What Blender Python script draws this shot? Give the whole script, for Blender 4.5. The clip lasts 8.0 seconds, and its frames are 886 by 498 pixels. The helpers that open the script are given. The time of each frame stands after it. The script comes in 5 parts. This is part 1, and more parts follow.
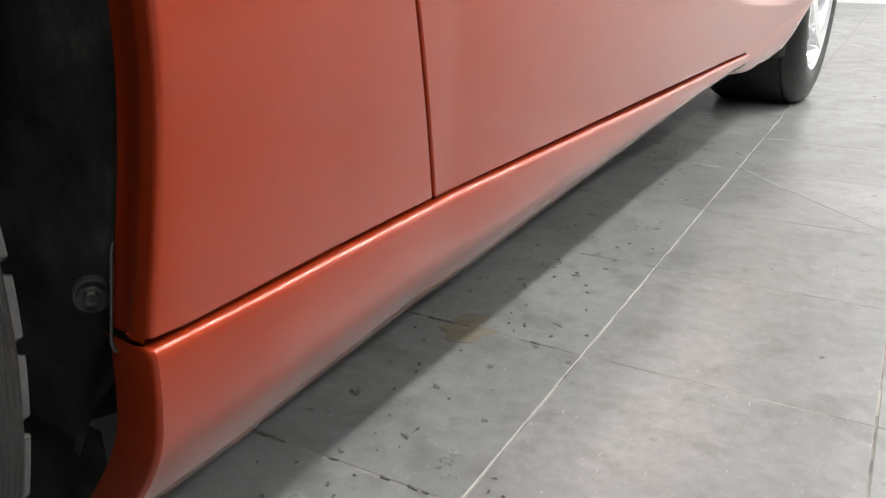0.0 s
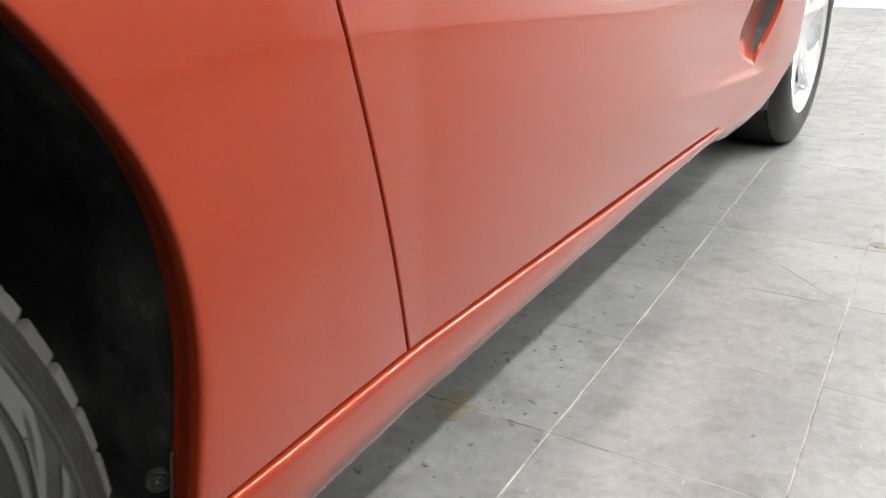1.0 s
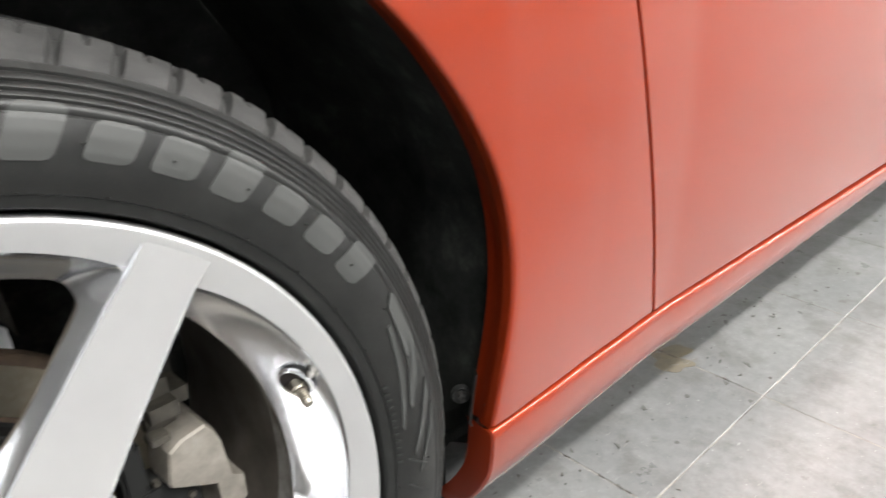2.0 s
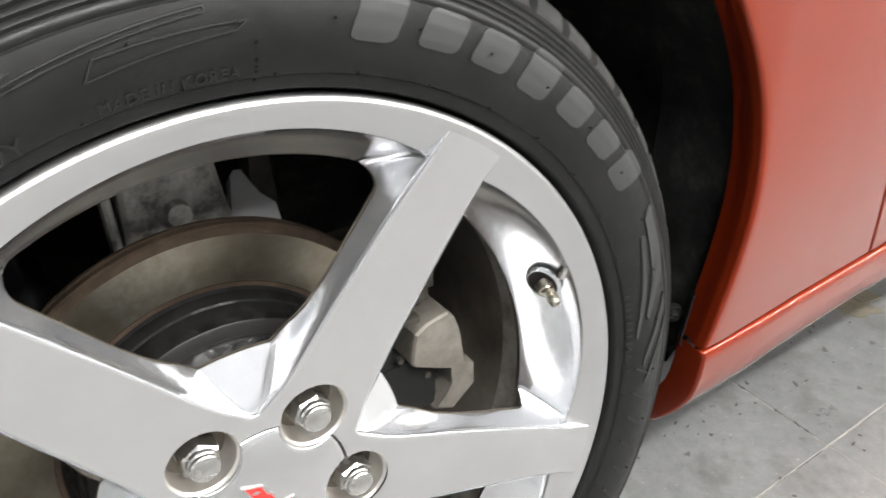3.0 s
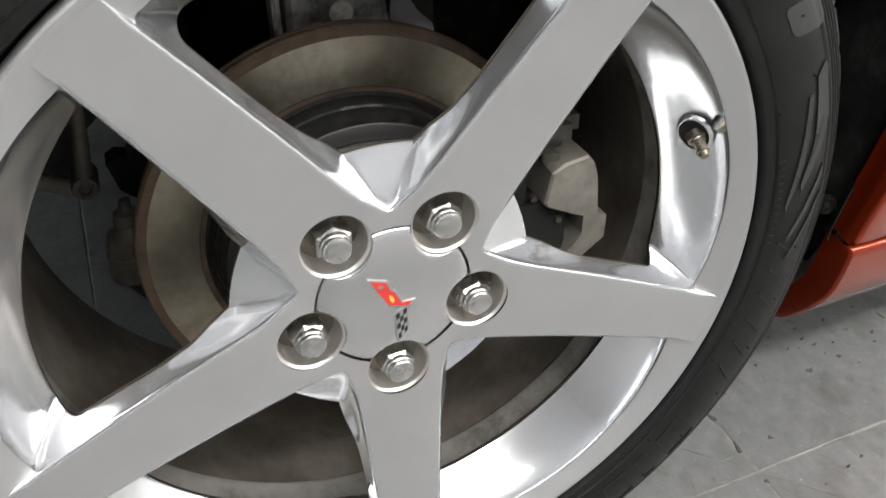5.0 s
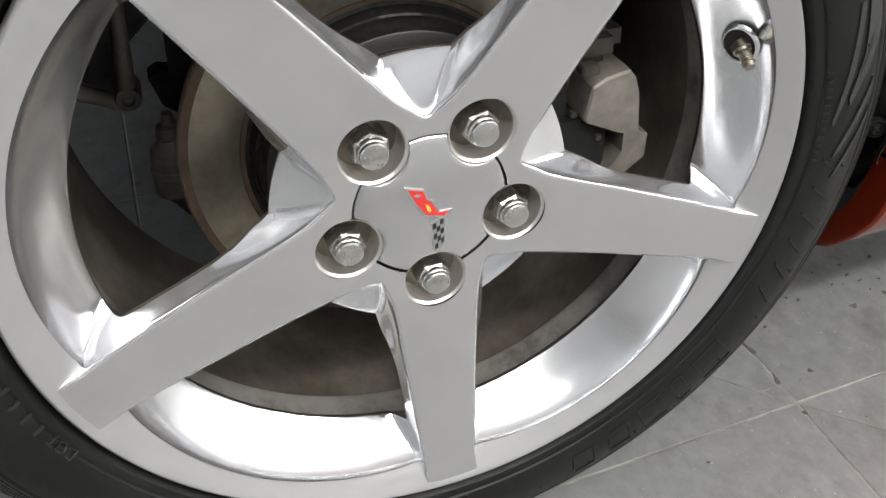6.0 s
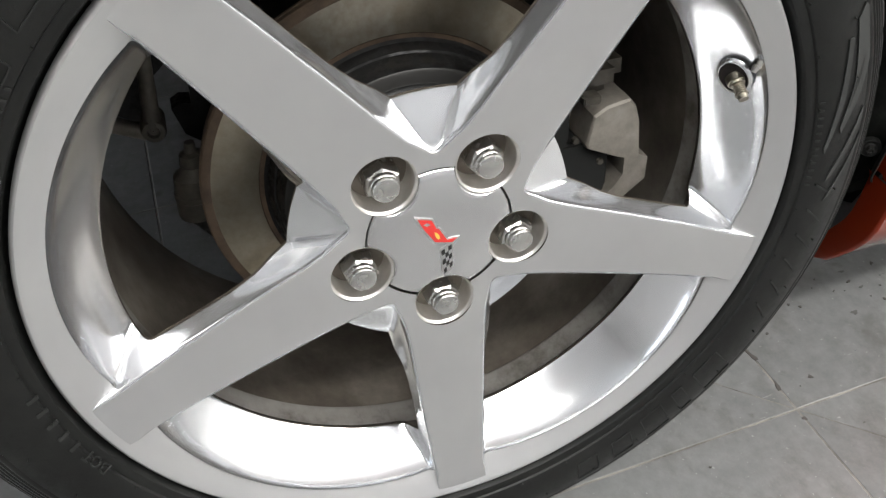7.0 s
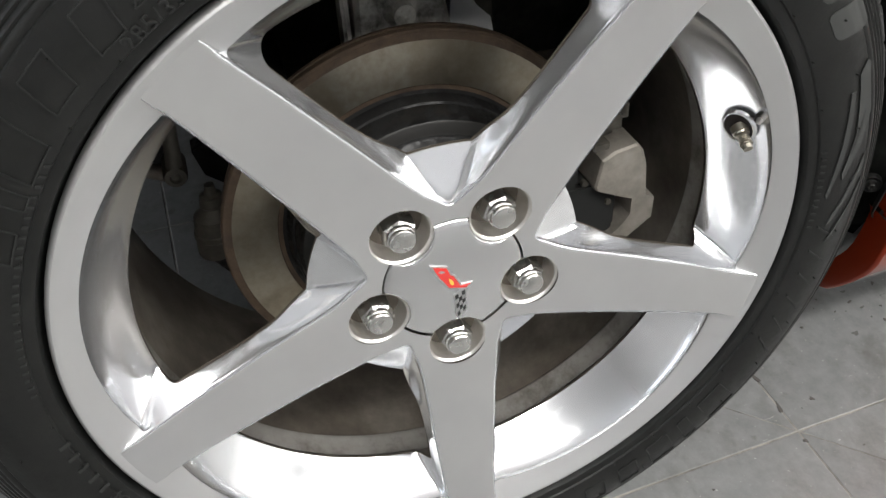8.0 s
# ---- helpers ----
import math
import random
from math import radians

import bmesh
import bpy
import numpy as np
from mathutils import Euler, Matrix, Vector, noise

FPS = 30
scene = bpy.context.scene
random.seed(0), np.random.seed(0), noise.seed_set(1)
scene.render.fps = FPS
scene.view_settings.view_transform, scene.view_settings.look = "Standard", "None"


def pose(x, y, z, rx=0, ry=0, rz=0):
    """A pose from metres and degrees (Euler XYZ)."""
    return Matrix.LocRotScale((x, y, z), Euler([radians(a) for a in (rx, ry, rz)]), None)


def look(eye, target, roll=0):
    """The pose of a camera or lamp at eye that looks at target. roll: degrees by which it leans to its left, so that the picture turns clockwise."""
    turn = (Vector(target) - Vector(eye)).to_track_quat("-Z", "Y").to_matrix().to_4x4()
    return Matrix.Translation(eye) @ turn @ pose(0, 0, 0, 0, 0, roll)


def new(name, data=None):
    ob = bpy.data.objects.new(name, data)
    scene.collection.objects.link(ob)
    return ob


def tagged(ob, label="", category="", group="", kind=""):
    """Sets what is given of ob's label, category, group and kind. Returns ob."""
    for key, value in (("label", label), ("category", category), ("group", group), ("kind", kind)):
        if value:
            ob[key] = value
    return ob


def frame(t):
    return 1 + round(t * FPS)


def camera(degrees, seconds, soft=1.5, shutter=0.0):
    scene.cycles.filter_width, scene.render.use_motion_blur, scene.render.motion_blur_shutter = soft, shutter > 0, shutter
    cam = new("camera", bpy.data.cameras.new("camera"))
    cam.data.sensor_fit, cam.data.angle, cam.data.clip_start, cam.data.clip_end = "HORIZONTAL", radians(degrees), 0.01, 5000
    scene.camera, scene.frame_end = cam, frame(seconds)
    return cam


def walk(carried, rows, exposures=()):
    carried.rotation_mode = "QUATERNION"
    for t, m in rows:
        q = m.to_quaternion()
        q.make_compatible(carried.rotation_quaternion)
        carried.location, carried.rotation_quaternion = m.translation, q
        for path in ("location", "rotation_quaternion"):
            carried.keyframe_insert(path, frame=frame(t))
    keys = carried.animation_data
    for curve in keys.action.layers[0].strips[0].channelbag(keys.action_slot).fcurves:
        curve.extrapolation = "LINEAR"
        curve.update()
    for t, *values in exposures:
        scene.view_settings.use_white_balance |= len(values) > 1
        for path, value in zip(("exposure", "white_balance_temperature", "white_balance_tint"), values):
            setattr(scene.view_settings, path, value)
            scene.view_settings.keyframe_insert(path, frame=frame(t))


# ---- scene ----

cam = camera(56.6, 8.0, 1.3, 0.3)
PATH = [
    (0, (0.289, 0.18, 0.447), (-0.668, 1.781, -0.274), -0.1),
    (0.5, (0.32, 0.174, 0.535), (-0.636, 1.767, -0.206), -0.2),
    (1, (0.391, 0.114, 0.651), (-0.616, 1.667, -0.107), -1.3),
    (1.2, (0.410, 0.088, 0.668), (-0.691, 1.577, -0.085), -2.7),
    (1.5, (0.417, 0.051, 0.699), (-0.767, 1.453, -0.097), -3.3),
    (2, (0.403, -0.018, 0.742), (-0.915, 1.187, -0.16), -2.0),
    (2.2, (0.404, -0.037, 0.750), (-0.960, 1.093, -0.177), -2.1),
    (3.3, (0.340, -0.109, 0.740), (-1.093, 0.730, -0.375), -1.0),
    (3.5, (0.347, -0.11, 0.74), (-1.101, 0.681, -0.39), -0.9),
    (4, (0.354, -0.115, 0.729), (-1.106, 0.592, -0.441), 0.6),
    (4.5, (0.364, -0.118, 0.722), (-1.085, 0.523, -0.499), 1.1),
    (5, (0.378, -0.123, 0.687), (-1.081, 0.473, -0.544), 0.9),
    (5.2, (0.379, -0.127, 0.677), (-1.073, 0.445, -0.575), 0.7),
    (6.3, (0.404, -0.127, 0.665), (-1.020, 0.328, -0.664), -1.4),
    (6.5, (0.406, -0.125, 0.682), (-1.016, 0.32, -0.652), -1.7),
    (7, (0.405, -0.125, 0.704), (-1.018, 0.315, -0.631), -2.0),
    (7.5, (0.401, -0.125, 0.724), (-0.997, 0.306, -0.639), -2.0),
    (8, (0.391, -0.128, 0.747), (-1.016, 0.301, -0.608), -2.2),
]
EXPOSURES = [(0, -0.46), (0.5, -0.42), (1, -0.22), (1.5, -0.03), (2, 0.14), (3.5, -0.38), (4, -0.47), (4.5, -0.70), (5, -0.82), (6.5, -0.77), (8, -0.79)]
walk(cam, [(t, look(eye, target, roll)) for t, eye, target, roll in PATH], EXPOSURES)
# ---------- light ----------
ROOM = (-5.2, 4.6, -4.2, 6.41, 3.1)  # x0, x1, y0, y1, ceiling

world = bpy.data.worlds.new("world")
scene.world = world
world.use_nodes = True
world.node_tree.nodes["Background"].inputs[0].default_value = (0.9, 0.95, 1.0, 1)
world.node_tree.nodes["Background"].inputs[1].default_value = 0.01

# daylight through the shop window behind the car
SHOP_WINDOW = (-4.6, 0.8, 0.55, 2.75)  # x0, x1, z0, z1
lamp = bpy.data.lights.new("daylight", "AREA")
lamp.shape, lamp.size, lamp.size_y = "RECTANGLE", SHOP_WINDOW[1] - SHOP_WINDOW[0], SHOP_WINDOW[3] - SHOP_WINDOW[2]
lamp.energy, lamp.color = 170, (0.86, 0.93, 1.0)
lo = new("daylight", lamp)
lo.matrix_world = pose((SHOP_WINDOW[0] + SHOP_WINDOW[1]) / 2, ROOM[2] - 0.13, (SHOP_WINDOW[2] + SHOP_WINDOW[3]) / 2, 90)

# rows of hanging strip lights: x, watts down, watts up
LIGHT_ROWS = [(1.32, 325, 125), (2.55, 245, 125), (-3.0, 320, 120)]
LIGHT_Z = 2.72
for lx, down, up in LIGHT_ROWS:
    for watts, rx, dz in ((down, 0, -0.045), (up, 180, 0.045)):
        lamp = bpy.data.lights.new("strip_lamp", "AREA")
        lamp.shape, lamp.size, lamp.size_y = "RECTANGLE", 0.14, 7.2
        lamp.energy, lamp.color = watts, (1.0, 0.985, 0.955)
        lo = new("strip_lamp", lamp)
        lo.matrix_world = pose(lx, 2.6, LIGHT_Z + dz, rx)


# ---------- materials ----------
def material(name, colour=(0.5, 0.5, 0.5), rough=0.5, metal=0.0, **more):
    m = bpy.data.materials.new(name)
    m.use_nodes = True
    b = m.node_tree.nodes["Principled BSDF"]
    b.inputs["Base Color"].default_value = (*colour, 1)
    b.inputs["Roughness"].default_value = rough
    b.inputs["Metallic"].default_value = metal
    for k, v in more.items():
        b.inputs[k.replace("_", " ")].default_value = v
    return m


def link(m, a, b):
    m.node_tree.links.new(a, b)


def bsdf(m):
    return m.node_tree.nodes["Principled BSDF"]


def coords(m, scale=(1, 1, 1), kind="Object"):
    c = m.node_tree.nodes.new("ShaderNodeTexCoord")
    p = m.node_tree.nodes.new("ShaderNodeMapping")
    p.inputs["Scale"].default_value = scale
    link(m, c.outputs[kind], p.inputs[0])
    return p.outputs[0]


def noise_tex(m, scale, detail=4, rough=0.55, vec=None):
    n = m.node_tree.nodes.new("ShaderNodeTexNoise")
    n.inputs["Scale"].default_value = scale
    n.inputs["Detail"].default_value = detail
    n.inputs["Roughness"].default_value = rough
    link(m, vec if vec is not None else coords(m), n.inputs["Vector"])
    return n.outputs["Fac"]


def ramp(m, src, stops):
    r = m.node_tree.nodes.new("ShaderNodeValToRGB")
    el = r.color_ramp.elements
    while len(el) < len(stops):
        el.new(0.5)
    for e, (p, c) in zip(el, stops):
        e.position = p
        e.color = (*c, 1) if isinstance(c, tuple) else (c, c, c, 1)
    link(m, src, r.inputs[0])
    return r.outputs[0]


def mix(m, fac, a, b, blend="MIX"):
    x = m.node_tree.nodes.new("ShaderNodeMix")
    x.data_type, x.blend_type = "RGBA", blend
    for sock, v in ((x.inputs[0], fac), (x.inputs[6], a), (x.inputs[7], b)):
        if isinstance(v, (int, float)):
            sock.default_value = v
        elif isinstance(v, tuple):
            sock.default_value = (*v, 1)
        else:
            link(m, v, sock)
    return x.outputs[2]


def bump(m, src, strength=0.2, dist=0.001):
    b = m.node_tree.nodes.new("ShaderNodeBump")
    b.inputs["Strength"].default_value = strength
    b.inputs["Distance"].default_value = dist
    link(m, src, b.inputs["Height"])
    link(m, b.outputs[0], bsdf(m).inputs["Normal"])


# orange metallic paint with clear coat, fine flake and faint dust
PAINT = material("orange_paint", (0.36, 0.038, 0.012), 0.36, 0.5, Coat_Weight=1.0, Coat_Roughness=0.035, Coat_IOR=1.4, Specular_IOR_Level=0.1)
flake = noise_tex(PAINT, 5000, 2)
grime = noise_tex(PAINT, 7, 5)
link(PAINT, mix(PAINT, ramp(PAINT, flake, [(0.35, 0.0), (0.65, 1.0)]), (0.240, 0.0230, 0.0042), (0.272, 0.0280, 0.0055)), bsdf(PAINT).inputs["Base Color"])
link(PAINT, ramp(PAINT, grime, [(0.3, 0.006), (0.75, 0.022)]), bsdf(PAINT).inputs["Coat Roughness"])

# brushed, clear-coated aluminium of the wheel's face
FACE = material("satin_aluminium", (0.60, 0.60, 0.60), 0.42, 0.85)
brush = noise_tex(FACE, 1.0, 3, 0.6, coords(FACE, (400, 60, 60)))
link(FACE, ramp(FACE, brush, [(0.2, 0.36), (0.8, 0.46)]), bsdf(FACE).inputs["Roughness"])
link(FACE, ramp(FACE, noise_tex(FACE, 9, 4), [(0.3, (0.57, 0.57, 0.575)), (0.7, (0.63, 0.63, 0.625))]), bsdf(FACE).inputs["Base Color"])
POLISH = material("polished_aluminium", (0.80, 0.81, 0.83), 0.18, 0.88)
link(POLISH, ramp(POLISH, noise_tex(POLISH, 30, 4), [(0.3, 0.12), (0.75, 0.18)]), bsdf(POLISH).inputs["Roughness"])
bump(POLISH, noise_tex(POLISH, 35, 1), 0.05, 0.0006)
CAP = material("polished_cap", (0.68, 0.68, 0.685), 0.24, 0.92)
CHROME = material("stainless_steel", (0.64, 0.63, 0.61), 0.22, 1.0)
link(CHROME, ramp(CHROME, noise_tex(CHROME, 120, 4), [(0.3, 0.15), (0.75, 0.33)]), bsdf(CHROME).inputs["Roughness"])
POCKET = material("machined_pocket", (0.7, 0.68, 0.65), 0.36, 0.85)
link(POCKET, ramp(POCKET, noise_tex(POCKET, 60, 4), [(0.35, (0.86, 0.84, 0.81)), (0.8, (0.64, 0.62, 0.58))]), bsdf(POCKET).inputs["Base Color"])

BARREL = material("brake_dusted_barrel", (0.2, 0.17, 0.14), 0.42, 0.45)
link(BARREL, ramp(BARREL, noise_tex(BARREL, 14, 6, 0.65), [(0.28, (0.070, 0.058, 0.047)), (0.52, (0.165, 0.143, 0.118)), (0.78, (0.31, 0.28, 0.24))]), bsdf(BARREL).inputs["Base Color"])
link(BARREL, ramp(BARREL, noise_tex(BARREL, 9, 3), [(0.3, 0.30), (0.8, 0.48)]), bsdf(BARREL).inputs["Roughness"])

LIP = material("dusty_grey_lip", (0.36, 0.34, 0.31), 0.38, 0.7)
link(LIP, ramp(LIP, noise_tex(LIP, 22, 6, 0.7), [(0.3, (0.17, 0.155, 0.135)), (0.5, (0.36, 0.345, 0.32)), (0.8, (0.47, 0.455, 0.43))]), bsdf(LIP).inputs["Base Color"])
DISC = material("worn_disc_painted_glints", (0.34, 0.30, 0.25), 0.4, 0.9)
link(DISC, ramp(DISC, noise_tex(DISC, 28, 6, 0.7), [(0.25, (0.17, 0.142, 0.102)), (0.5, (0.27, 0.232, 0.172)), (0.8, (0.40, 0.36, 0.285))]), bsdf(DISC).inputs["Base Color"])
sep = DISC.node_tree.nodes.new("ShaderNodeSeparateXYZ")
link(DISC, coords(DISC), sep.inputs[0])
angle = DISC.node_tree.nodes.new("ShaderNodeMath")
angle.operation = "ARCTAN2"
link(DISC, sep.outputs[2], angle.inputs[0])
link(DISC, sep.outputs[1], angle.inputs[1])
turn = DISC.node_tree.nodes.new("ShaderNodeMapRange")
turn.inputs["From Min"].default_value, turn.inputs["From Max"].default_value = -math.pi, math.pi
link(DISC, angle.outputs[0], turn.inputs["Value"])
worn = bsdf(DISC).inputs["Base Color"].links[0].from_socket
# pad print, and pale sectors that paint reflected glints into the colour
print_and_glints = ramp(DISC, turn.outputs[0], [(0.0, 0.35), (0.050, 0.35), (0.058, 0.0), (0.115, 0.05), (0.130, 0.45), (0.25, 0.25), (0.60, 0.2), (0.665, 0.5), (0.690, 0.15), (0.742, 0.25), (0.752, 0.75), (0.815, 0.85), (0.822, 0.2), (0.90, 0.1), (0.97, 0.35), (1.0, 0.35)])
link(DISC, mix(DISC, mix(DISC, 1.0, print_and_glints, ramp(DISC, noise_tex(DISC, 160, 3), [(0.35, 0.5), (0.65, 1.0)]), "MULTIPLY"), worn, (0.44, 0.41, 0.345)), bsdf(DISC).inputs["Base Color"])
bump(DISC, noise_tex(DISC, 1.0, 2, 0.5, coords(DISC, (10, 500, 500))), 0.08, 0.0005)
RUST = material("rusty_disc_edge", (0.14, 0.075, 0.035), 0.8, 0.25)
link(RUST, ramp(RUST, noise_tex(RUST, 60, 6, 0.7), [(0.3, (0.040, 0.027, 0.018)), (0.6, (0.085, 0.057, 0.036)), (0.85, (0.14, 0.105, 0.072))]), bsdf(RUST).inputs["Base Color"])
bump(RUST, noise_tex(RUST, 300, 4), 0.3, 0.001)
tang = DISC.node_tree.nodes.new("ShaderNodeTangent")
tang.direction_type, tang.axis = "RADIAL", "X"
link(DISC, tang.outputs[0], bsdf(DISC).inputs["Tangent"])
bsdf(DISC).inputs["Anisotropic"].default_value = 0.4
bsdf(DISC).inputs["Anisotropic Rotation"].default_value = 0.25
CAST = material("dusty_cast_metal", (0.36, 0.33, 0.29), 0.6, 0.35)
link(CAST, ramp(CAST, noise_tex(CAST, 35, 6, 0.65), [(0.25, (0.13, 0.118, 0.10)), (0.55, (0.25, 0.23, 0.20)), (0.85, (0.36, 0.335, 0.30))]), bsdf(CAST).inputs["Base Color"])
bump(CAST, noise_tex(CAST, 250, 4), 0.25, 0.001)
KNUCKLE = material("grimy_knuckle", (0.13, 0.12, 0.105), 0.65, 0.3)
link(KNUCKLE, ramp(KNUCKLE, noise_tex(KNUCKLE, 40, 6, 0.7), [(0.34, (0.10, 0.095, 0.085)), (0.50, (0.38, 0.37, 0.34)), (0.75, (0.68, 0.66, 0.62))]), bsdf(KNUCKLE).inputs["Base Color"])
bump(KNUCKLE, noise_tex(KNUCKLE, 180, 5), 0.4, 0.001)
BLACK = material("black_grease_metal", (0.005, 0.005, 0.005), 0.4, 0.0, Specular_IOR_Level=0.25)
link(BLACK, ramp(BLACK, noise_tex(BLACK, 70, 5, 0.7), [(0.44, 0.28), (0.58, 0.75)]), bsdf(BLACK).inputs["Roughness"])
LINK = material("grimy_suspension_link", (0.05, 0.047, 0.042), 0.6, 0.2)
link(LINK, ramp(LINK, noise_tex(LINK, 60, 5, 0.65), [(0.3, (0.030, 0.027, 0.022)), (0.6, (0.068, 0.062, 0.050)), (0.85, (0.14, 0.13, 0.105))]), bsdf(LINK).inputs["Base Color"])
HAT = material("bare_hat_ring", (0.030, 0.0295, 0.028), 0.42, 0.35)
ARM = material("pale_aluminium_arm", (0.85, 0.86, 0.88), 0.4, 0.3)
link(ARM, ramp(ARM, noise_tex(ARM, 60, 4), [(0.35, (0.88, 0.90, 0.92)), (0.75, (0.76, 0.77, 0.79))]), bsdf(ARM).inputs["Base Color"])
PAD = material("brake_pad", (0.014, 0.0145, 0.014), 0.75, 0.0, Specular_IOR_Level=0.25)

RUBBER = material("tyre_rubber", (0.022, 0.023, 0.022), 0.5, Specular_IOR_Level=0.42)
link(RUBBER, ramp(RUBBER, noise_tex(RUBBER, 22, 5, 0.6), [(0.28, (0.0022, 0.0024, 0.0022)), (0.5, (0.0045, 0.0048, 0.0043)), (0.75, (0.0100, 0.0103, 0.0094))]), bsdf(RUBBER).inputs["Base Color"])
link(RUBBER, ramp(RUBBER, noise_tex(RUBBER, 90, 5, 0.7), [(0.3, 0.36), (0.7, 0.56)]), bsdf(RUBBER).inputs["Roughness"])
bump(RUBBER, noise_tex(RUBBER, 420, 4, 0.65), 0.22, 0.0005)
TREAD = material("worn_tread_rubber", (0.05, 0.05, 0.048), 0.8)
link(TREAD, ramp(TREAD, noise_tex(TREAD, 40, 6, 0.7), [(0.3, (0.008, 0.008, 0.0076)), (0.7, (0.026, 0.0255, 0.0245))]), bsdf(TREAD).inputs["Base Color"])
bump(TREAD, noise_tex(TREAD, 350, 5), 0.5, 0.001)
# rubber made paler, so light catching raised edges is in the colour
MARK = material("lightened_rubber", (0.013, 0.0135, 0.013), 0.45)
LETTER = material("raised_rubber_mark", (0.028, 0.0295, 0.028), 0.6)
hatch = LETTER.node_tree.nodes.new("ShaderNodeTexWave")
hatch.bands_direction = "DIAGONAL"
hatch.inputs["Scale"].default_value = 240
link(LETTER, coords(LETTER), hatch.inputs["Vector"])
bump(LETTER, hatch.outputs["Fac"], 0.012, 0.0004)
LINER = material("black_plastic_liner", (0.008, 0.0085, 0.0085), 0.7, Specular_IOR_Level=0.12)
link(LINER, ramp(LINER, noise_tex(LINER, 9, 6, 0.7), [(0.38, (0.006, 0.0068, 0.0062)), (0.56, (0.026, 0.028, 0.026)), (0.76, (0.090, 0.094, 0.086))]), bsdf(LINER).inputs["Base Color"])
bump(LINER, noise_tex(LINER, 140, 4), 0.3, 0.001)
# near-black colour that paints the shade inside gaps and holes
GAP = material("gap_shade_black", (0.01, 0.006, 0.005), 0.8)
GLASS = material("dark_window_glass", (0.02, 0.02, 0.022), 0.05, 0.0, Coat_Weight=1.0)
CLEAR = material("clear_glass", (1, 1, 1), 0.0, 0.0, Transmission_Weight=1.0, IOR=1.45)
RED = material("red_enamel", (0.62, 0.03, 0.025), 0.25, 0.0, Coat_Weight=1.0)
GOLD = material("yellow_enamel", (0.8, 0.5, 0.08), 0.3)
BLACK_ENAMEL = material("black_enamel", (0.012, 0.012, 0.012), 0.25, 0.0, Coat_Weight=1.0)
SILVER = material("silver_enamel", (0.60, 0.60, 0.60), 0.3, 0.9)
BRASS = material("nickel_valve", (0.40, 0.37, 0.31), 0.3, 1.0)

# floor tiles: slate-grey porcelain, cloudy, worn and lightly polished
TILE = material("slate_grey_tile", (0.14, 0.14, 0.14), 0.4)
info = TILE.node_tree.nodes.new("ShaderNodeObjectInfo")
geo = TILE.node_tree.nodes.new("ShaderNodeNewGeometry")
cloud = noise_tex(TILE, 3.2, 7, 0.62, geo.outputs["Position"])
fine = noise_tex(TILE, 55, 6, 0.7, geo.outputs["Position"])
spots = noise_tex(TILE, 24, 4, 0.6, geo.outputs["Position"])
c1 = ramp(TILE, cloud, [(0.25, (0.118, 0.122, 0.121)), (0.5, (0.158, 0.161, 0.159)), (0.78, (0.205, 0.206, 0.202))])
c2 = mix(TILE, 0.55, c1, ramp(TILE, fine, [(0.3, 0.35), (0.7, 0.66)]), "OVERLAY")
c3 = mix(TILE, ramp(TILE, spots, [(0.64, 0.0), (0.72, 0.55)]), c2, (0.07, 0.062, 0.052))
chips = noise_tex(TILE, 210, 3, 0.5, geo.outputs["Position"])
c3 = mix(TILE, ramp(TILE, chips, [(0.69, 0.0), (0.73, 0.5)]), c3, (0.42, 0.42, 0.40))
turned_pos = TILE.node_tree.nodes.new("ShaderNodeMapping")
turned_pos.inputs["Rotation"].default_value = (0, 0, 0.9)
turned_pos.inputs["Scale"].default_value = (260, 26, 1)
link(TILE, geo.outputs["Position"], turned_pos.inputs[0])
scratch = noise_tex(TILE, 1.0, 2, 0.5, turned_pos.outputs[0])
c3 = mix(TILE, ramp(TILE, scratch, [(0.735, 0.0), (0.76, 0.45)]), c3, (0.40, 0.40, 0.385))
smudge = noise_tex(TILE, 13, 6, 0.68, geo.outputs["Position"])
c3 = mix(TILE, ramp(TILE, smudge, [(0.50, 0.0), (0.66, 0.55)]), c3, (0.075, 0.073, 0.066))
tone = ramp(TILE, info.outputs["Random"], [(0.0, 0.44), (1.0, 0.56)])
link(TILE, mix(TILE, 0.6, c3, tone, "OVERLAY"), bsdf(TILE).inputs["Base Color"])
link(TILE, ramp(TILE, noise_tex(TILE, 12, 6, 0.7, geo.outputs["Position"]), [(0.3, 0.26), (0.75, 0.46)]), bsdf(TILE).inputs["Roughness"])
bump(TILE, fine, 0.12, 0.001)
GROUT = material("pale_grout", (0.42, 0.40, 0.36), 0.85)
link(GROUT, ramp(GROUT, noise_tex(GROUT, 9, 6, 0.7), [(0.38, (0.07, 0.066, 0.060)), (0.55, (0.23, 0.217, 0.195)), (0.8, (0.35, 0.335, 0.305))]), bsdf(GROUT).inputs["Base Color"])
WALL = material("white_wall", (0.78, 0.78, 0.77), 0.6)
link(WALL, ramp(WALL, noise_tex(WALL, 2.5, 5), [(0.3, (0.74, 0.74, 0.735)), (0.7, (0.80, 0.80, 0.79))]), bsdf(WALL).inputs["Base Color"])
GREY_WALL = material("grey_wall", (0.55, 0.55, 0.55), 0.6)
link(GREY_WALL, ramp(GREY_WALL, noise_tex(GREY_WALL, 2.5, 5), [(0.3, (0.52, 0.52, 0.52)), (0.7, (0.60, 0.60, 0.595))]), bsdf(GREY_WALL).inputs["Base Color"])
DARK_WALL = material("dark_grey_wall", (0.34, 0.345, 0.36), 0.6)
